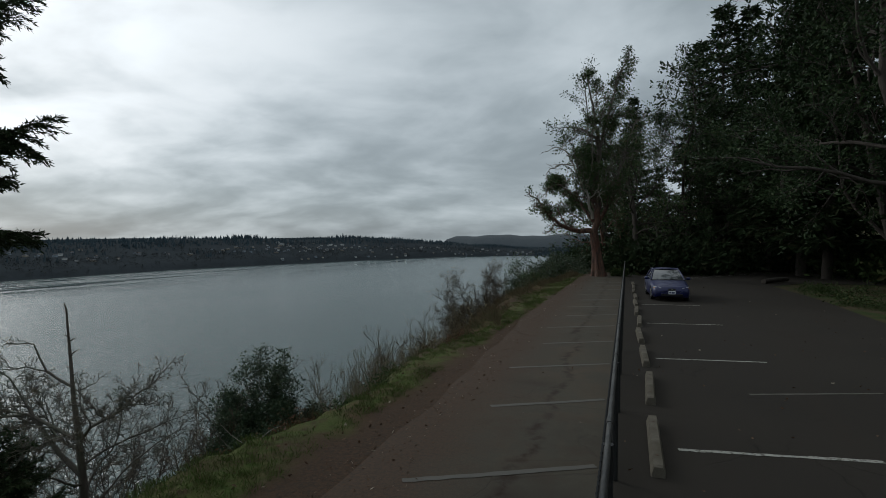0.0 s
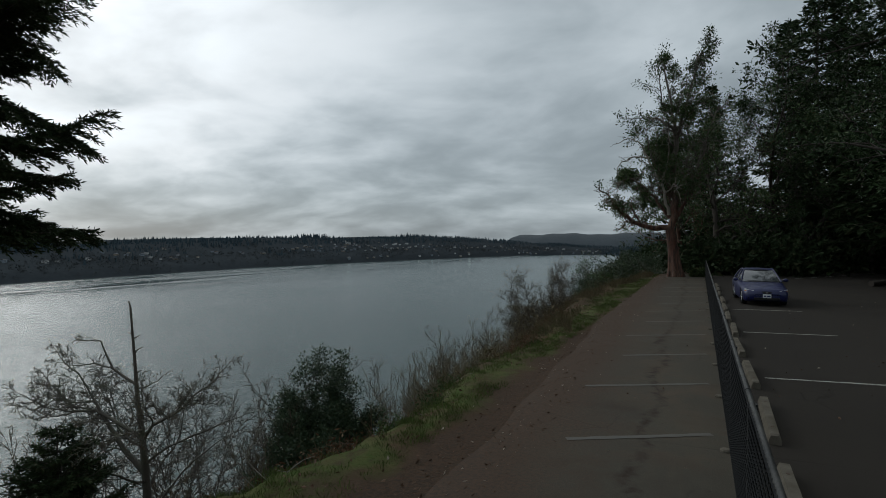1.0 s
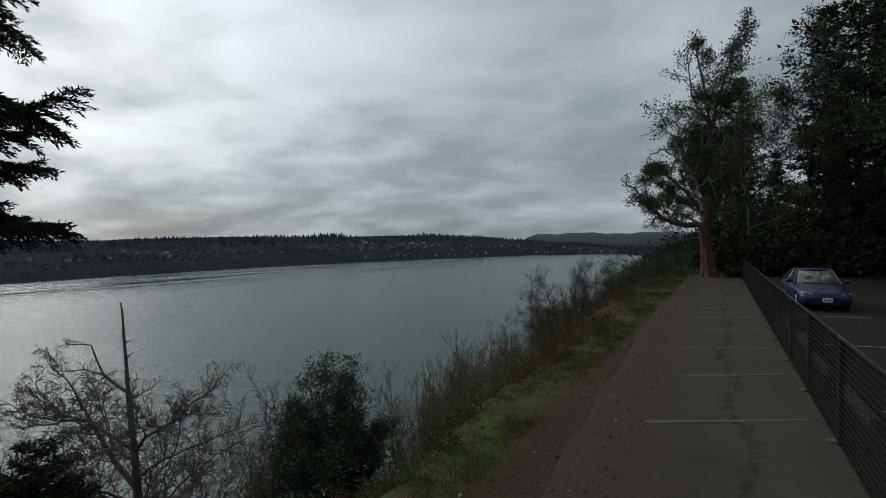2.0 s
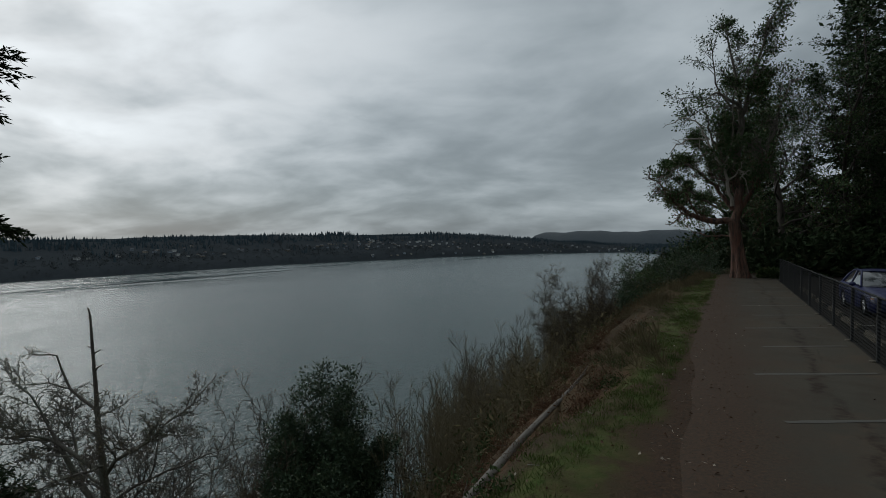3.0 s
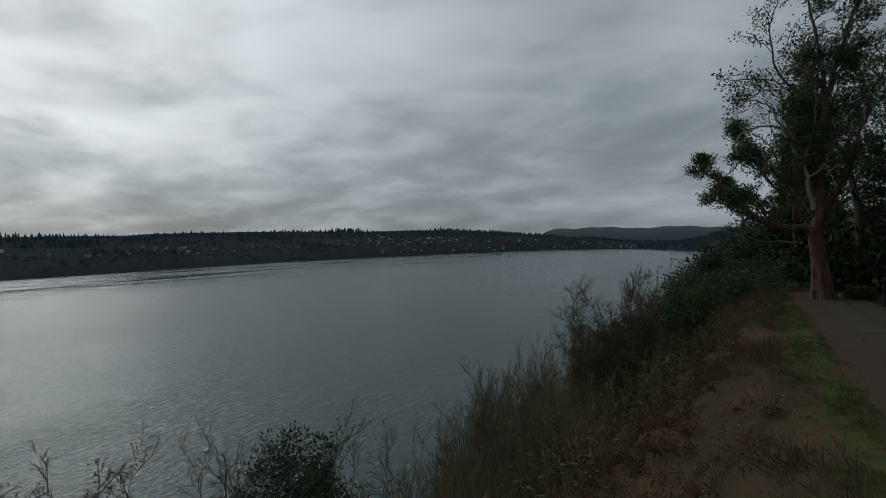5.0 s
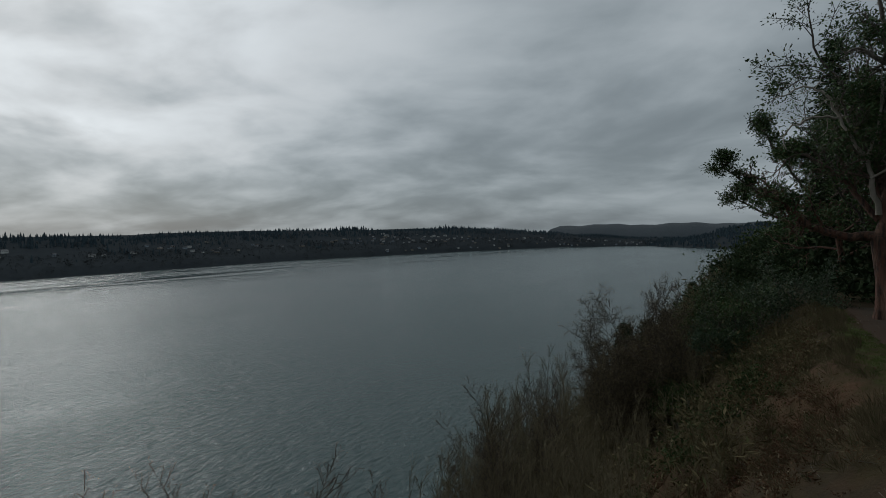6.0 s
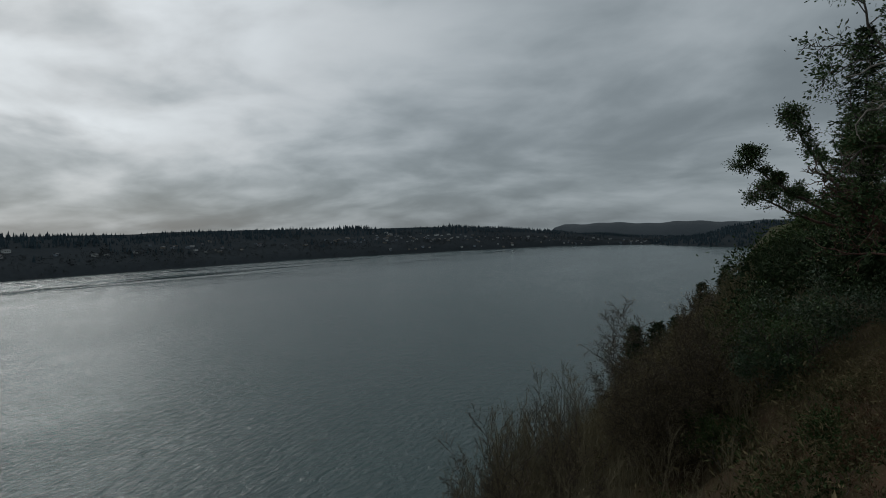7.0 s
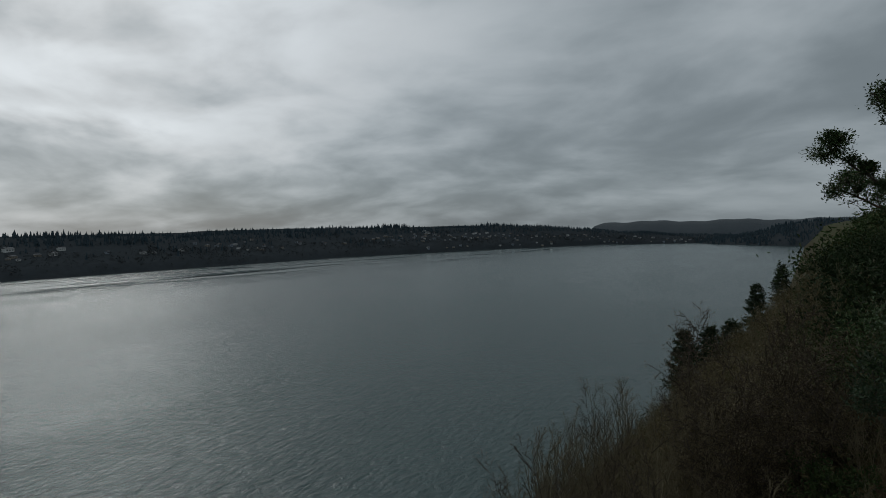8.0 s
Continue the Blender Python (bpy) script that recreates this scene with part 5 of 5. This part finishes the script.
def shore_at(s):
    s = np.asarray(s, float)
    p = np.stack([np.interp(s, seg, SHORE[:, 0]), np.interp(s, seg, SHORE[:, 1])], -1)
    q = np.stack([np.interp(s + 60, seg, SHORE[:, 0]), np.interp(s + 60, seg, SHORE[:, 1])], -1)
    o = np.stack([np.interp(s - 60, seg, SHORE[:, 0]), np.interp(s - 60, seg, SHORE[:, 1])], -1)
    t = unit(q - o)
    return p, np.stack([-t[..., 1], t[..., 0]], -1)


def far_height(s, v):
    top = np.interp(s, seg, CREST) - 9 + 2.5 * np.sin(s * 0.011) + 1.5 * np.sin(s * 0.037 + 1)
    rise = np.interp(v, [-30, 0, 12, 40, 170, 320, 700], [-0.10, 0.0, 0.26, 0.40, 1.0, 1.02, 0.9])
    return WATER_Z - 0.4 + rise * (top - WATER_Z)


def far_points(s, v):
    p, nrm = shore_at(s)
    xy = p + nrm * np.asarray(v)[..., None]
    return np.stack([xy[..., 0], xy[..., 1], far_height(s, v)], -1)


fs = np.arange(300, seg[-1] - 80, 22.0)
fv = np.array([-30, 0, 4, 12, 25, 40, 70, 100, 135, 170, 230, 320, 700.0])
S, V_ = np.meshgrid(fs, fv, indexing="ij")
fm = Mesh()
i = np.arange(len(fs) - 1)[:, None] * len(fv) + np.arange(len(fv) - 1)[None, :]
fm.add(far_points(S, V_).reshape(-1, 3), np.stack([i, i + len(fv), i + len(fv) + 1, i + 1], -1).reshape(-1, 4))
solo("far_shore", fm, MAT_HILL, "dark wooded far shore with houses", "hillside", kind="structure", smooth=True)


def spire(seed):
    r = np.random.default_rng(seed)
    m = Mesh()
    for z0, z1, w in ((0.02, 0.55, 0.26), (0.3, 0.8, 0.19), (0.58, 1.0, 0.11)):
        a = np.arange(7) * 2 * np.pi / 7 + r.uniform(0, 1)
        rad = w * r.uniform(0.65, 1.2, 7)
        ring = np.stack([np.cos(a) * rad, np.sin(a) * rad, z0 + r.uniform(-0.05, 0.05, 7)], -1)
        v = np.vstack([ring, [r.normal() * 0.01, r.normal() * 0.01, z1]])
        k = np.arange(7)
        m.add(v, np.stack([k, (k + 1) % 7, np.full(7, 7)], -1))
    return m


def puff(seed, n=14):
    r = np.random.default_rng(seed)
    m = Mesh()
    c = r.normal(size=(n, 3)) * np.array([0.2, 0.2, 0.2]) + np.array([0, 0, 0.55])
    leaves(m, r, c, 0.26, 0.16, unit(c - np.array([0, 0, 0.4])), 0.3)
    return m


spires, puffs = [spire(200 + k) for k in range(5)], [puff(210 + k) for k in range(4)]
rw = np.random.default_rng(220)


def stand(s, v, seed):
    """How tall the wood grows along the shore: groves, gaps and a few old trees that stand out."""
    a = np.sin(s * 0.021 + seed) + 0.8 * np.sin(s * 0.053 + v * 0.04 + 2 * seed) + 0.6 * np.sin(s * 0.131 + v * 0.09)
    return np.clip(1.0 + 0.20 * a, 0.5, 1.5) * np.where(rw.uniform(0, 1, len(s)) < 0.03, 1.25, 1.0)


def woods(n, v0, v1, lo, hi, templates, material, name, label, s0=1150, s1=None, place=far_points, thin=-9.0):
    s1 = s1 or seg[-1] - 120
    s = rw.uniform(s0, s1, n)
    v = rw.uniform(v0, v1, n)
    ok = np.sin(s * 0.043 + v * 0.03) + np.sin(s * 0.017 - v * 0.05 + 1.0) > thin
    s, v = s[ok], v[ok]
    P = place(s, v)
    P[:, 2] -= 0.8
    tall = stand(s, v, lo)
    m = Mesh()
    for k, w in enumerate(templates):
        sel, t = P[k::len(templates)], tall[k::len(templates)]
        h = rw.uniform(lo, hi, len(sel)) * t
        wd = h * rw.uniform(0.7, 1.2, len(sel))
        scatter(m, w, sel, np.stack([wd, wd, h], -1), rw.uniform(0, 6.28, len(sel)))
    return solo(name, m, material, label, "woods", kind="stuff")


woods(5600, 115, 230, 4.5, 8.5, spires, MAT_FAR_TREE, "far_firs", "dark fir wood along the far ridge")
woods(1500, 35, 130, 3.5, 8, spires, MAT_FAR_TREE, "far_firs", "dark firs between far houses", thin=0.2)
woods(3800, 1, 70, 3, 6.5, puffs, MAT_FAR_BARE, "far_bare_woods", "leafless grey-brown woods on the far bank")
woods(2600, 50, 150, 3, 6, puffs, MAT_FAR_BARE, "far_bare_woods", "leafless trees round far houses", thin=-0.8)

# the wooded headland across the bay
HEAD = np.array([(-330, 1860), (-215, 1660), (-90, 1570), (70, 1500), (320, 1440), (800, 1400)], float)
hseg = np.concatenate([[0], np.cumsum(np.linalg.norm(np.diff(HEAD, axis=0), axis=1))])


def head_points(s, v):
    p = np.stack([np.interp(s, hseg, HEAD[:, 0]), np.interp(s, hseg, HEAD[:, 1])], -1)
    top = np.interp(s, hseg, [-34, -12, 16, 33, 44, 50]) + 2.0 * np.sin(s * 0.02)
    rise = np.interp(v, [-20, 0, 15, 60, 200, 600], [-0.1, 0.0, 0.16, 0.45, 1.0, 1.0])
    return np.stack([p[..., 0] + 0.35 * v, p[..., 1] + 0.94 * v, WATER_Z - 0.4 + rise * (top - WATER_Z)], -1)


hs, hv = np.arange(0, hseg[-1], 25.0), np.array([-20, 0, 6, 15, 35, 60, 110, 200, 330, 600.0])
S, V_ = np.meshgrid(hs, hv, indexing="ij")
hm = Mesh()
i = np.arange(len(hs) - 1)[:, None] * len(hv) + np.arange(len(hv) - 1)[None, :]
hm.add(head_points(S, V_).reshape(-1, 3), np.stack([i, i + len(hv), i + len(hv) + 1, i + 1], -1).reshape(-1, 4))
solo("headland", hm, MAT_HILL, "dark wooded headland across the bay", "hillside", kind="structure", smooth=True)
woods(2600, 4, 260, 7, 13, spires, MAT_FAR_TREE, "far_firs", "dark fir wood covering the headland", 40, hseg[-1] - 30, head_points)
# the distant forested ridge behind the bay
ridge_s = Mesh()
rx = np.linspace(-900, 900, 60)
ry = 2650 + 0 * rx
rz = 44 + 4 * np.sin(rx * 0.003 + 1.2) + 4 * np.sin(rx * 0.017) + 2 * np.sin(rx * 0.05)
rows = [np.stack([rx, ry + d, np.where(h < 0, WATER_Z, rz * h + WATER_Z * (1 - h))], -1) for d, h in ((0, -1), (60, 0.35), (160, 0.75), (330, 1.0), (800, 0.9))]
R_ = np.stack(rows, 1)
i = np.arange(59)[:, None] * 5 + np.arange(4)[None, :]
ridge_s.add(R_.reshape(-1, 3), np.stack([i, i + 5, i + 6, i + 1], -1).reshape(-1, 4))


def plain(name, color, rough=0.7, vary=0.15, scale=2.0, metal=0.0):
    n = Nodes(name)
    col = n.mix(n.noise(scale, 4), tuple(c * (1 - vary) for c in color), tuple(min(1, c * (1 + vary)) for c in color))
    return n.set(color=col, rough=rough, metal=metal, spec=0.5 if rough < 0.5 else 0.1)


# Distance haze is part of this blue-green tone.
MAT_RIDGE = grained("hazy_distant_forest", (0.028, 0.042, 0.052), (0.021, 0.033, 0.042), 0.03, 0.95, 0.5, 2.0)
solo("distant_ridge", ridge_s, MAT_RIDGE, "distant forested ridge with blue-green haze in its colour", "hillside", kind="structure", smooth=True)

# houses
WALLS = [plain("white_siding", (0.50, 0.51, 0.50)), plain("grey_siding", (0.26, 0.27, 0.29)), plain("tan_siding", (0.26, 0.23, 0.19)), plain("pale_blue_siding", (0.25, 0.29, 0.33)), plain("cream_siding", (0.46, 0.43, 0.38))]
ROOFS = [plain("grey_shingle", (0.07, 0.075, 0.08)), plain("brown_shingle", (0.075, 0.062, 0.055)), plain("slate_roof", (0.12, 0.125, 0.13))]
MAT_FARGLASS = plain("dark_window_glass", (0.03, 0.035, 0.04), 0.1)


def house(k, w, d, h, wall, roof, hip):
    t = thing("house", "far detached house with pitched roof and windows", "house", "houses on the far shore")
    bm = bmesh.new()
    box(bm, 0, 0, h / 2 - 1.0, w, d, h + 2.0)
    part("wall", bm, wall, t)
    bm = bmesh.new()
    e, top, run = 0.6, h + 0.24 * d + 0.3, w / 2 + 0.6 - (d * 0.35 if hip else 0)
    lo = [bm.verts.new((sx * (w / 2 + e), sy * (d / 2 + e), h - 0.05)) for sx, sy in ((-1, -1), (1, -1), (1, 1), (-1, 1))]
    a, b = bm.verts.new((-run, 0, top)), bm.verts.new((run, 0, top))
    for f in ((lo[0], lo[1], b, a), (lo[2], lo[3], a, b), (lo[1], lo[2], b), (lo[3], lo[0], a), tuple(lo[::-1])):
        bm.faces.new(f)
    rf_ = part("roof", bm, roof, t)
    bm = bmesh.new()
    box(bm, w * 0.2, 0.6, top, 0.9, 0.9, 1.4)
    part("chimney", bm, ROOFS[1], rf_)
    for j in range(3):
        for s_ in (-1, 1):
            bm = bmesh.new()
            box(bm, (j - 1) * w * 0.3, s_ * (d / 2 + 0.02), h * 0.55, w * 0.17, 0.12, h * 0.32)
            part("window", bm, MAT_FARGLASS, t)
    return t


protos = [house(k, w, d, h, WALLS[k % 5], ROOFS[k % 3], k % 2 == 0) for k, (w, d, h) in enumerate(((12, 8, 5.5), (9, 8, 6.5), (15, 9, 4.0), (11, 9, 6.0), (10, 7, 4.5), (18, 10, 6.5)))]
rh = np.random.default_rng(230)
spots = []
# neighbourhoods: middle along the shore, its spread, houses, and how far up the bank
for s0, ds, n, v0, v1 in ((1420, 60, 5, 50, 90), (1720, 45, 7, 60, 100), (1850, 40, 12, 55, 100), (1960, 70, 8, 50, 70), (2130, 35, 12, 60, 125), (2300, 80, 9, 55, 75), (2480, 70, 16, 50, 110), (2620, 60, 22, 45, 130),
                          (2760, 70, 18, 45, 110), (2950, 110, 16, 25, 80), (3180, 130, 16, 15, 70), (3400, 90, 12, 10, 50)):
    for _ in range(n * 3):
        s, v = s0 + rh.normal() * ds, rh.uniform(v0, v1)
        if all(abs(s - a) + abs(v - b) > 13 for a, b in spots) and s < seg[-1] - 130:
            spots.append((s, v))
            n -= 1
            if n == 0:
                break
for s in rh.uniform(2450, 3650, 26):
    spots.append((s, rh.uniform(4, 11)))
for k, (s, v) in enumerate(spots):
    p = far_points(np.array(s), np.array(v))
    _, nrm = shore_at(np.array(s))
    a = math.degrees(math.atan2(nrm[0], -nrm[1])) + rh.uniform(-25, 25)
    m = pose(*p, 0, 0, a)
    if k < len(protos):
        protos[k].matrix_world = m
        protos[k].scale = (0.5, 0.5, 0.5)
    else:
        c = copy_thing(protos[rh.integers(len(protos))], m)
        g = rh.uniform(0.26, 0.50)
        c.scale = (g, g, g)

# lattice masts on the ridge
for s, v, h in ((1790, 190, 30), (1800, 195, 27)):
    p = far_points(np.array(float(s)), np.array(float(v)))
    m = Mesh()
    for q in range(3):
        a = q * 2.09
        tube(m, [(math.cos(a), math.sin(a), 0), (0.25 * math.cos(a), 0.25 * math.sin(a), h)], [0.14, 0.1], 4)
    for j in range(8):
        z = h * j / 8
        w = 1 - 0.75 * j / 8
        tube(m, [(w, 0, z), (-w * 0.5, w * 0.87, z + h / 16), (-w * 0.5, -w * 0.87, z + h / 8), (w, 0, z + h / 8)], [0.08] * 4, 3)
    solo("radio_mast", m, WALLS[1], "thin grey radio mast above the far trees", "mast", "masts", at=tuple(p))


# ---------------------------------------------------------------- the parked car
def car_paint():
    n = Nodes("blue_car_paint")
    dirt = n.range(n.noise(4, 4), 0.4, 0.75, 0, 0.35)
    col = n.mix(dirt, (0.002, 0.006, 0.060), (0.006, 0.009, 0.045))
    return n.set(color=col, rough=n.range(dirt, 0, 0.4, 0.34, 0.55), metal=0.0, coat=0.1)


MAT_CAR = car_paint()
MAT_CARGLASS = plain("car_glass", (0.045, 0.05, 0.052), 0.04)
MAT_CARGLASS.node_tree.nodes["Principled BSDF"].inputs["Coat Weight"].default_value = 1.0
MAT_BLACK = plain("black_plastic", (0.018, 0.018, 0.02), 0.6)
MAT_TYRE = plain("tyre_rubber", (0.022, 0.022, 0.022), 0.9)
MAT_ALLOY = plain("wheel_alloy", (0.45, 0.45, 0.46), 0.35, metal=0.9)
MAT_LENS = plain("headlight_lens", (0.52, 0.53, 0.52), 0.12)
MAT_AMBER = plain("amber_lens", (0.45, 0.16, 0.03), 0.2)
MAT_CHROME = plain("chrome", (0.6, 0.6, 0.62), 0.15, metal=1.0)
MAT_PLATE = plain("plate_white", (0.68, 0.70, 0.72), 0.5)
MAT_INK = plain("plate_ink", (0.05, 0.06, 0.14), 0.6)


def grid_panel(fn, nu, nv, thick=0.0):
    m = Mesh()
    V = [fn(i / nu, j / nv) for j in range(nv + 1) for i in range(nu + 1)]
    i = np.arange(nv)[:, None] * (nu + 1) + np.arange(nu)[None, :]
    m.add(V, np.stack([i, i + 1, i + nu + 2, i + nu + 1], -1).reshape(-1, 4))
    return m


def car(at, turn):
    t = thing("parked_car", "blue four-door saloon parked beside the wheel stops", "car")
    wheels = (-1.42, 1.32)
    ST = np.array([(-2.38, 0.50, 0.30, 0.50), (-2.34, 0.66, 0.24, 0.58), (-2.24, 0.78, 0.19, 0.665), (-2.05, 0.835, 0.18, 0.725), (-1.6, 0.868, 0.18, 0.80), (-1.15, 0.875, 0.18, 0.875),
                   (-0.9, 0.875, 0.18, 0.92), (0.0, 0.88, 0.18, 0.945), (1.2, 0.88, 0.18, 0.975), (1.9, 0.86, 0.19, 0.985), (2.2, 0.81, 0.22, 0.95), (2.34, 0.72, 0.28, 0.80), (2.38, 0.55, 0.34, 0.66)])
    ys = np.unique(np.concatenate([ST[:, 0], np.linspace(-2.3, 2.3, 60)]))
    rows = []
    for y in ys:
        w, zb, zt = (np.interp(y, ST[:, 0], ST[:, k]) for k in (1, 2, 3))
        arch = max((math.sqrt(max(0, 0.355 ** 2 - (y - q) ** 2)) + 0.31) if abs(y - q) < 0.355 else 0 for q in wheels)
        lo = max(zb, arch)
        zm = max(0.52 * (zt + zb) + 0.06, lo + 0.02)
        half = [(0.0, zb), (0.52, zb), (0.54, lo), (w * 0.93, lo), (w * 0.985, max(zb + 0.12, lo + 0.01)), (w, zm), (w * 0.985, max(zt - 0.13, zm + 0.01)), (w * 0.93, zt - 0.045), (w * 0.80, zt), (w * 0.45, zt + 0.022), (0.0, zt + 0.03)]
        half = [(min(x, w * 0.99 if k < 4 else 9), z) for k, (x, z) in enumerate(half)]
        full = [(x, y, z) for x, z in half] + [(-x, y, z) for x, z in half[-2:0:-1]]
        rows.append(full)
    m = Mesh()
    k = len(rows[0])
    n = len(rows)
    i = np.arange(n - 1)[:, None] * k
    j = np.arange(k)[None, :]
    q = (j + 1) % k
    m.add(np.array(rows).reshape(-1, 3), np.stack([i + j, i + k + j, i + k + q, i + q], -1).reshape(-1, 4))
    for row in (rows[0], rows[-1]):
        c = np.mean(row, axis=0)
        a = np.arange(k)
        m.add(np.vstack([row, c]), np.stack([a, (a + 1) % k, np.full(k, k)], -1))
    body = part("body", m, MAT_CAR, t, "glossy blue painted body", True)

    def wind(u, v):
        x = (u - 0.5) * 2 * (0.74 - 0.17 * v)
        return (x, -0.98 + 0.80 * v + 0.16 * (x / 0.74) ** 2, 0.925 + 0.46 * v + 0.02 * math.sin(v * 3.14))

    def rear(u, v):
        x = (u - 0.5) * 2 * (0.70 - 0.14 * v)
        return (x, 1.70 - 0.68 * v - 0.14 * (x / 0.7) ** 2, 0.985 + 0.40 * v)

    def roof(u, v):
        x = (u - 0.5) * 2 * 0.585
        return (x, -0.19 + 1.23 * v + 0.12 * (x / 0.6) ** 2 * (1 - 2 * v), 1.392 + 0.055 * math.sin(v * 3.14) + 0.03 * (1 - (x / 0.6) ** 2))

    part("windscreen", grid_panel(wind, 10, 6), MAT_CARGLASS, t, "windscreen reflecting the sky", True)
    part("rear_window", grid_panel(rear, 8, 5), MAT_CARGLASS, t, "", True)
    part("roof", grid_panel(roof, 8, 8), MAT_CAR, t, "", True)
    for s in (-1, 1):
        def side(u, v, s=s):
            y0, y1 = -0.78 + 0.66 * v, 1.50 - 0.55 * v
            return (s * (0.80 - 0.20 * v - 0.01), y0 + (y1 - y0) * u, 0.94 + 0.45 * v)
        part("side_window", grid_panel(side, 8, 4), MAT_CARGLASS, t, "", True)
        pl = Mesh()
        tube(pl, [(s * 0.79, -0.82, 0.92), (s * 0.70, -0.45, 1.17), (s * 0.595, -0.08, 1.40), (s * 0.60, 0.4, 1.445), (s * 0.59, 0.95, 1.40), (s * 0.68, 1.3, 1.2), (s * 0.76, 1.62, 0.97)], [0.035, 0.03, 0.032, 0.032, 0.034, 0.05, 0.06], 6)
        tube(pl, [(s * 0.80, 0.42, 0.93), (s * 0.60, 0.40, 1.43)], [0.03, 0.028], 5)
        part("pillar", pl, MAT_CAR, t, "", True)
        mm = bmesh.new()
        bmesh.ops.create_uvsphere(mm, u_segments=10, v_segments=7, radius=1, matrix=pose(s * 0.99, -0.62, 0.99) @ Matrix.Diagonal((0.115, 0.07, 0.075, 1)))
        box(mm, s * 0.87, -0.60, 0.955, 0.14, 0.05, 0.04, 0.01)
        part("wing_mirror", mm, MAT_CAR, t, "", True)

        def lens(u, v, s=s):
            x = 0.47 + 0.33 * u
            y = -2.335 + 0.22 * u ** 1.6 + 0.05 * v
            return (s * x, y - 0.012, 0.535 + 0.02 * u + (0.10 + 0.05 * u) * v)
        hl = part("headlight", grid_panel(lens, 7, 4), MAT_LENS, t, "clear angular headlight", True)

        def amber(u, v, s=s):
            return (s * (0.745 + 0.07 * u), -2.175 + 0.12 * u - 0.022, 0.545 + 0.09 * v)
        part("indicator", grid_panel(amber, 3, 3), MAT_AMBER, hl, "amber corner indicator")
        for y in wheels:
            ty = Mesh()
            ring = [(0.245, -0.10), (0.31, -0.105), (0.325, -0.07), (0.325, 0.07), (0.31, 0.105), (0.245, 0.10)]
            a = np.arange(28) * 2 * np.pi / 28
            V = np.stack([np.stack([np.full(28, x), np.cos(a) * r0, np.sin(a) * r0], -1) for r0, x in ring], 1).reshape(-1, 3)
            ii = np.arange(28)[:, None] * 6
            jj = np.arange(5)[None, :]
            nn = ((np.arange(28) + 1) % 28)[:, None] * 6
            ty.add(V, np.stack([ii + jj, ii + jj + 1, nn + jj + 1, nn + jj], -1).reshape(-1, 4))
            wheel = new("wheel")
            wheel.parent = t
            wheel.location = (s * 0.755, y, 0.325)
            part("tyre", ty, MAT_TYRE, wheel, "", True)
            rm = Mesh()
            tube(rm, [(s * 0.05, 0, 0), (s * 0.075, 0, 0)], [0.24, 0.235], 24, False)
            tube(rm, [(s * 0.05, 0, 0), (s * 0.085, 0, 0)], [0.05, 0.045], 10, True)
            for sp in range(7):
                b = sp * 2 * math.pi / 7
                tube(rm, [(s * 0.075, 0.03 * math.cos(b), 0.03 * math.sin(b)), (s * 0.065, 0.235 * math.cos(b), 0.235 * math.sin(b))], [0.03, 0.022], 5)
            part("rim", rm, MAT_ALLOY, wheel, "", True)

    def grille(u, v):
        x = (u - 0.5) * 0.86
        return (x, -2.375 + 0.05 * (x / 0.43) ** 2 - 0.02 + 0.045 * v, 0.50 + 0.115 * v * (1 - 0.35 * abs(u - 0.5)))
    part("grille", grid_panel(grille, 10, 4), MAT_BLACK, t, "black mesh grille", True)
    bm = bmesh.new()
    box(bm, 0, -2.40, 0.555, 0.085, 0.02, 0.075, 0.01)
    part("badge", bm, MAT_CHROME, t, "plain chrome badge")
    bm = bmesh.new()
    box(bm, 0, -2.385, 0.30, 0.95, 0.06, 0.10, 0.02)
    part("air_intake", bm, MAT_BLACK, t)
    for s in (-1, 1):
        bm = bmesh.new()
        box(bm, s * 0.62, -2.30, 0.33, 0.14, 0.05, 0.08, 0.015)
        part("fog_lamp", bm, MAT_BLACK, t)
    bm = bmesh.new()
    box(bm, 0, -2.415, 0.425, 0.31, 0.015, 0.155, 0.006)
    pt = part("number_plate", bm, MAT_PLATE, t, "white plate with dark bars")
    for x, w in ((-0.075, 0.09), (0.06, 0.13)):
        bm = bmesh.new()
        box(bm, x, -2.4245, 0.42, w, 0.004, 0.06)
        part("bar", bm, MAT_INK, pt)
    wp = Mesh()
    for x0, x1 in ((-0.55, -0.02), (0.02, 0.55)):
        tube(wp, [(x0, -0.93, 0.955), ((x0 + x1) / 2, -0.95, 0.965), (x1, -0.94, 0.955)], [0.011] * 3, 4)
    tube(wp, [(-0.72, -1.0, 0.925), (0, -1.12, 0.94), (0.72, -1.0, 0.925)], [0.012] * 3, 4)
    part("wiper", wp, MAT_BLACK, t)
    t.matrix_world = pose(*at, 0, 0, turn)
    t.scale = (0.88, 0.9, 0.9)
    return t


car((5.1, 27.7, 0.0), 3)
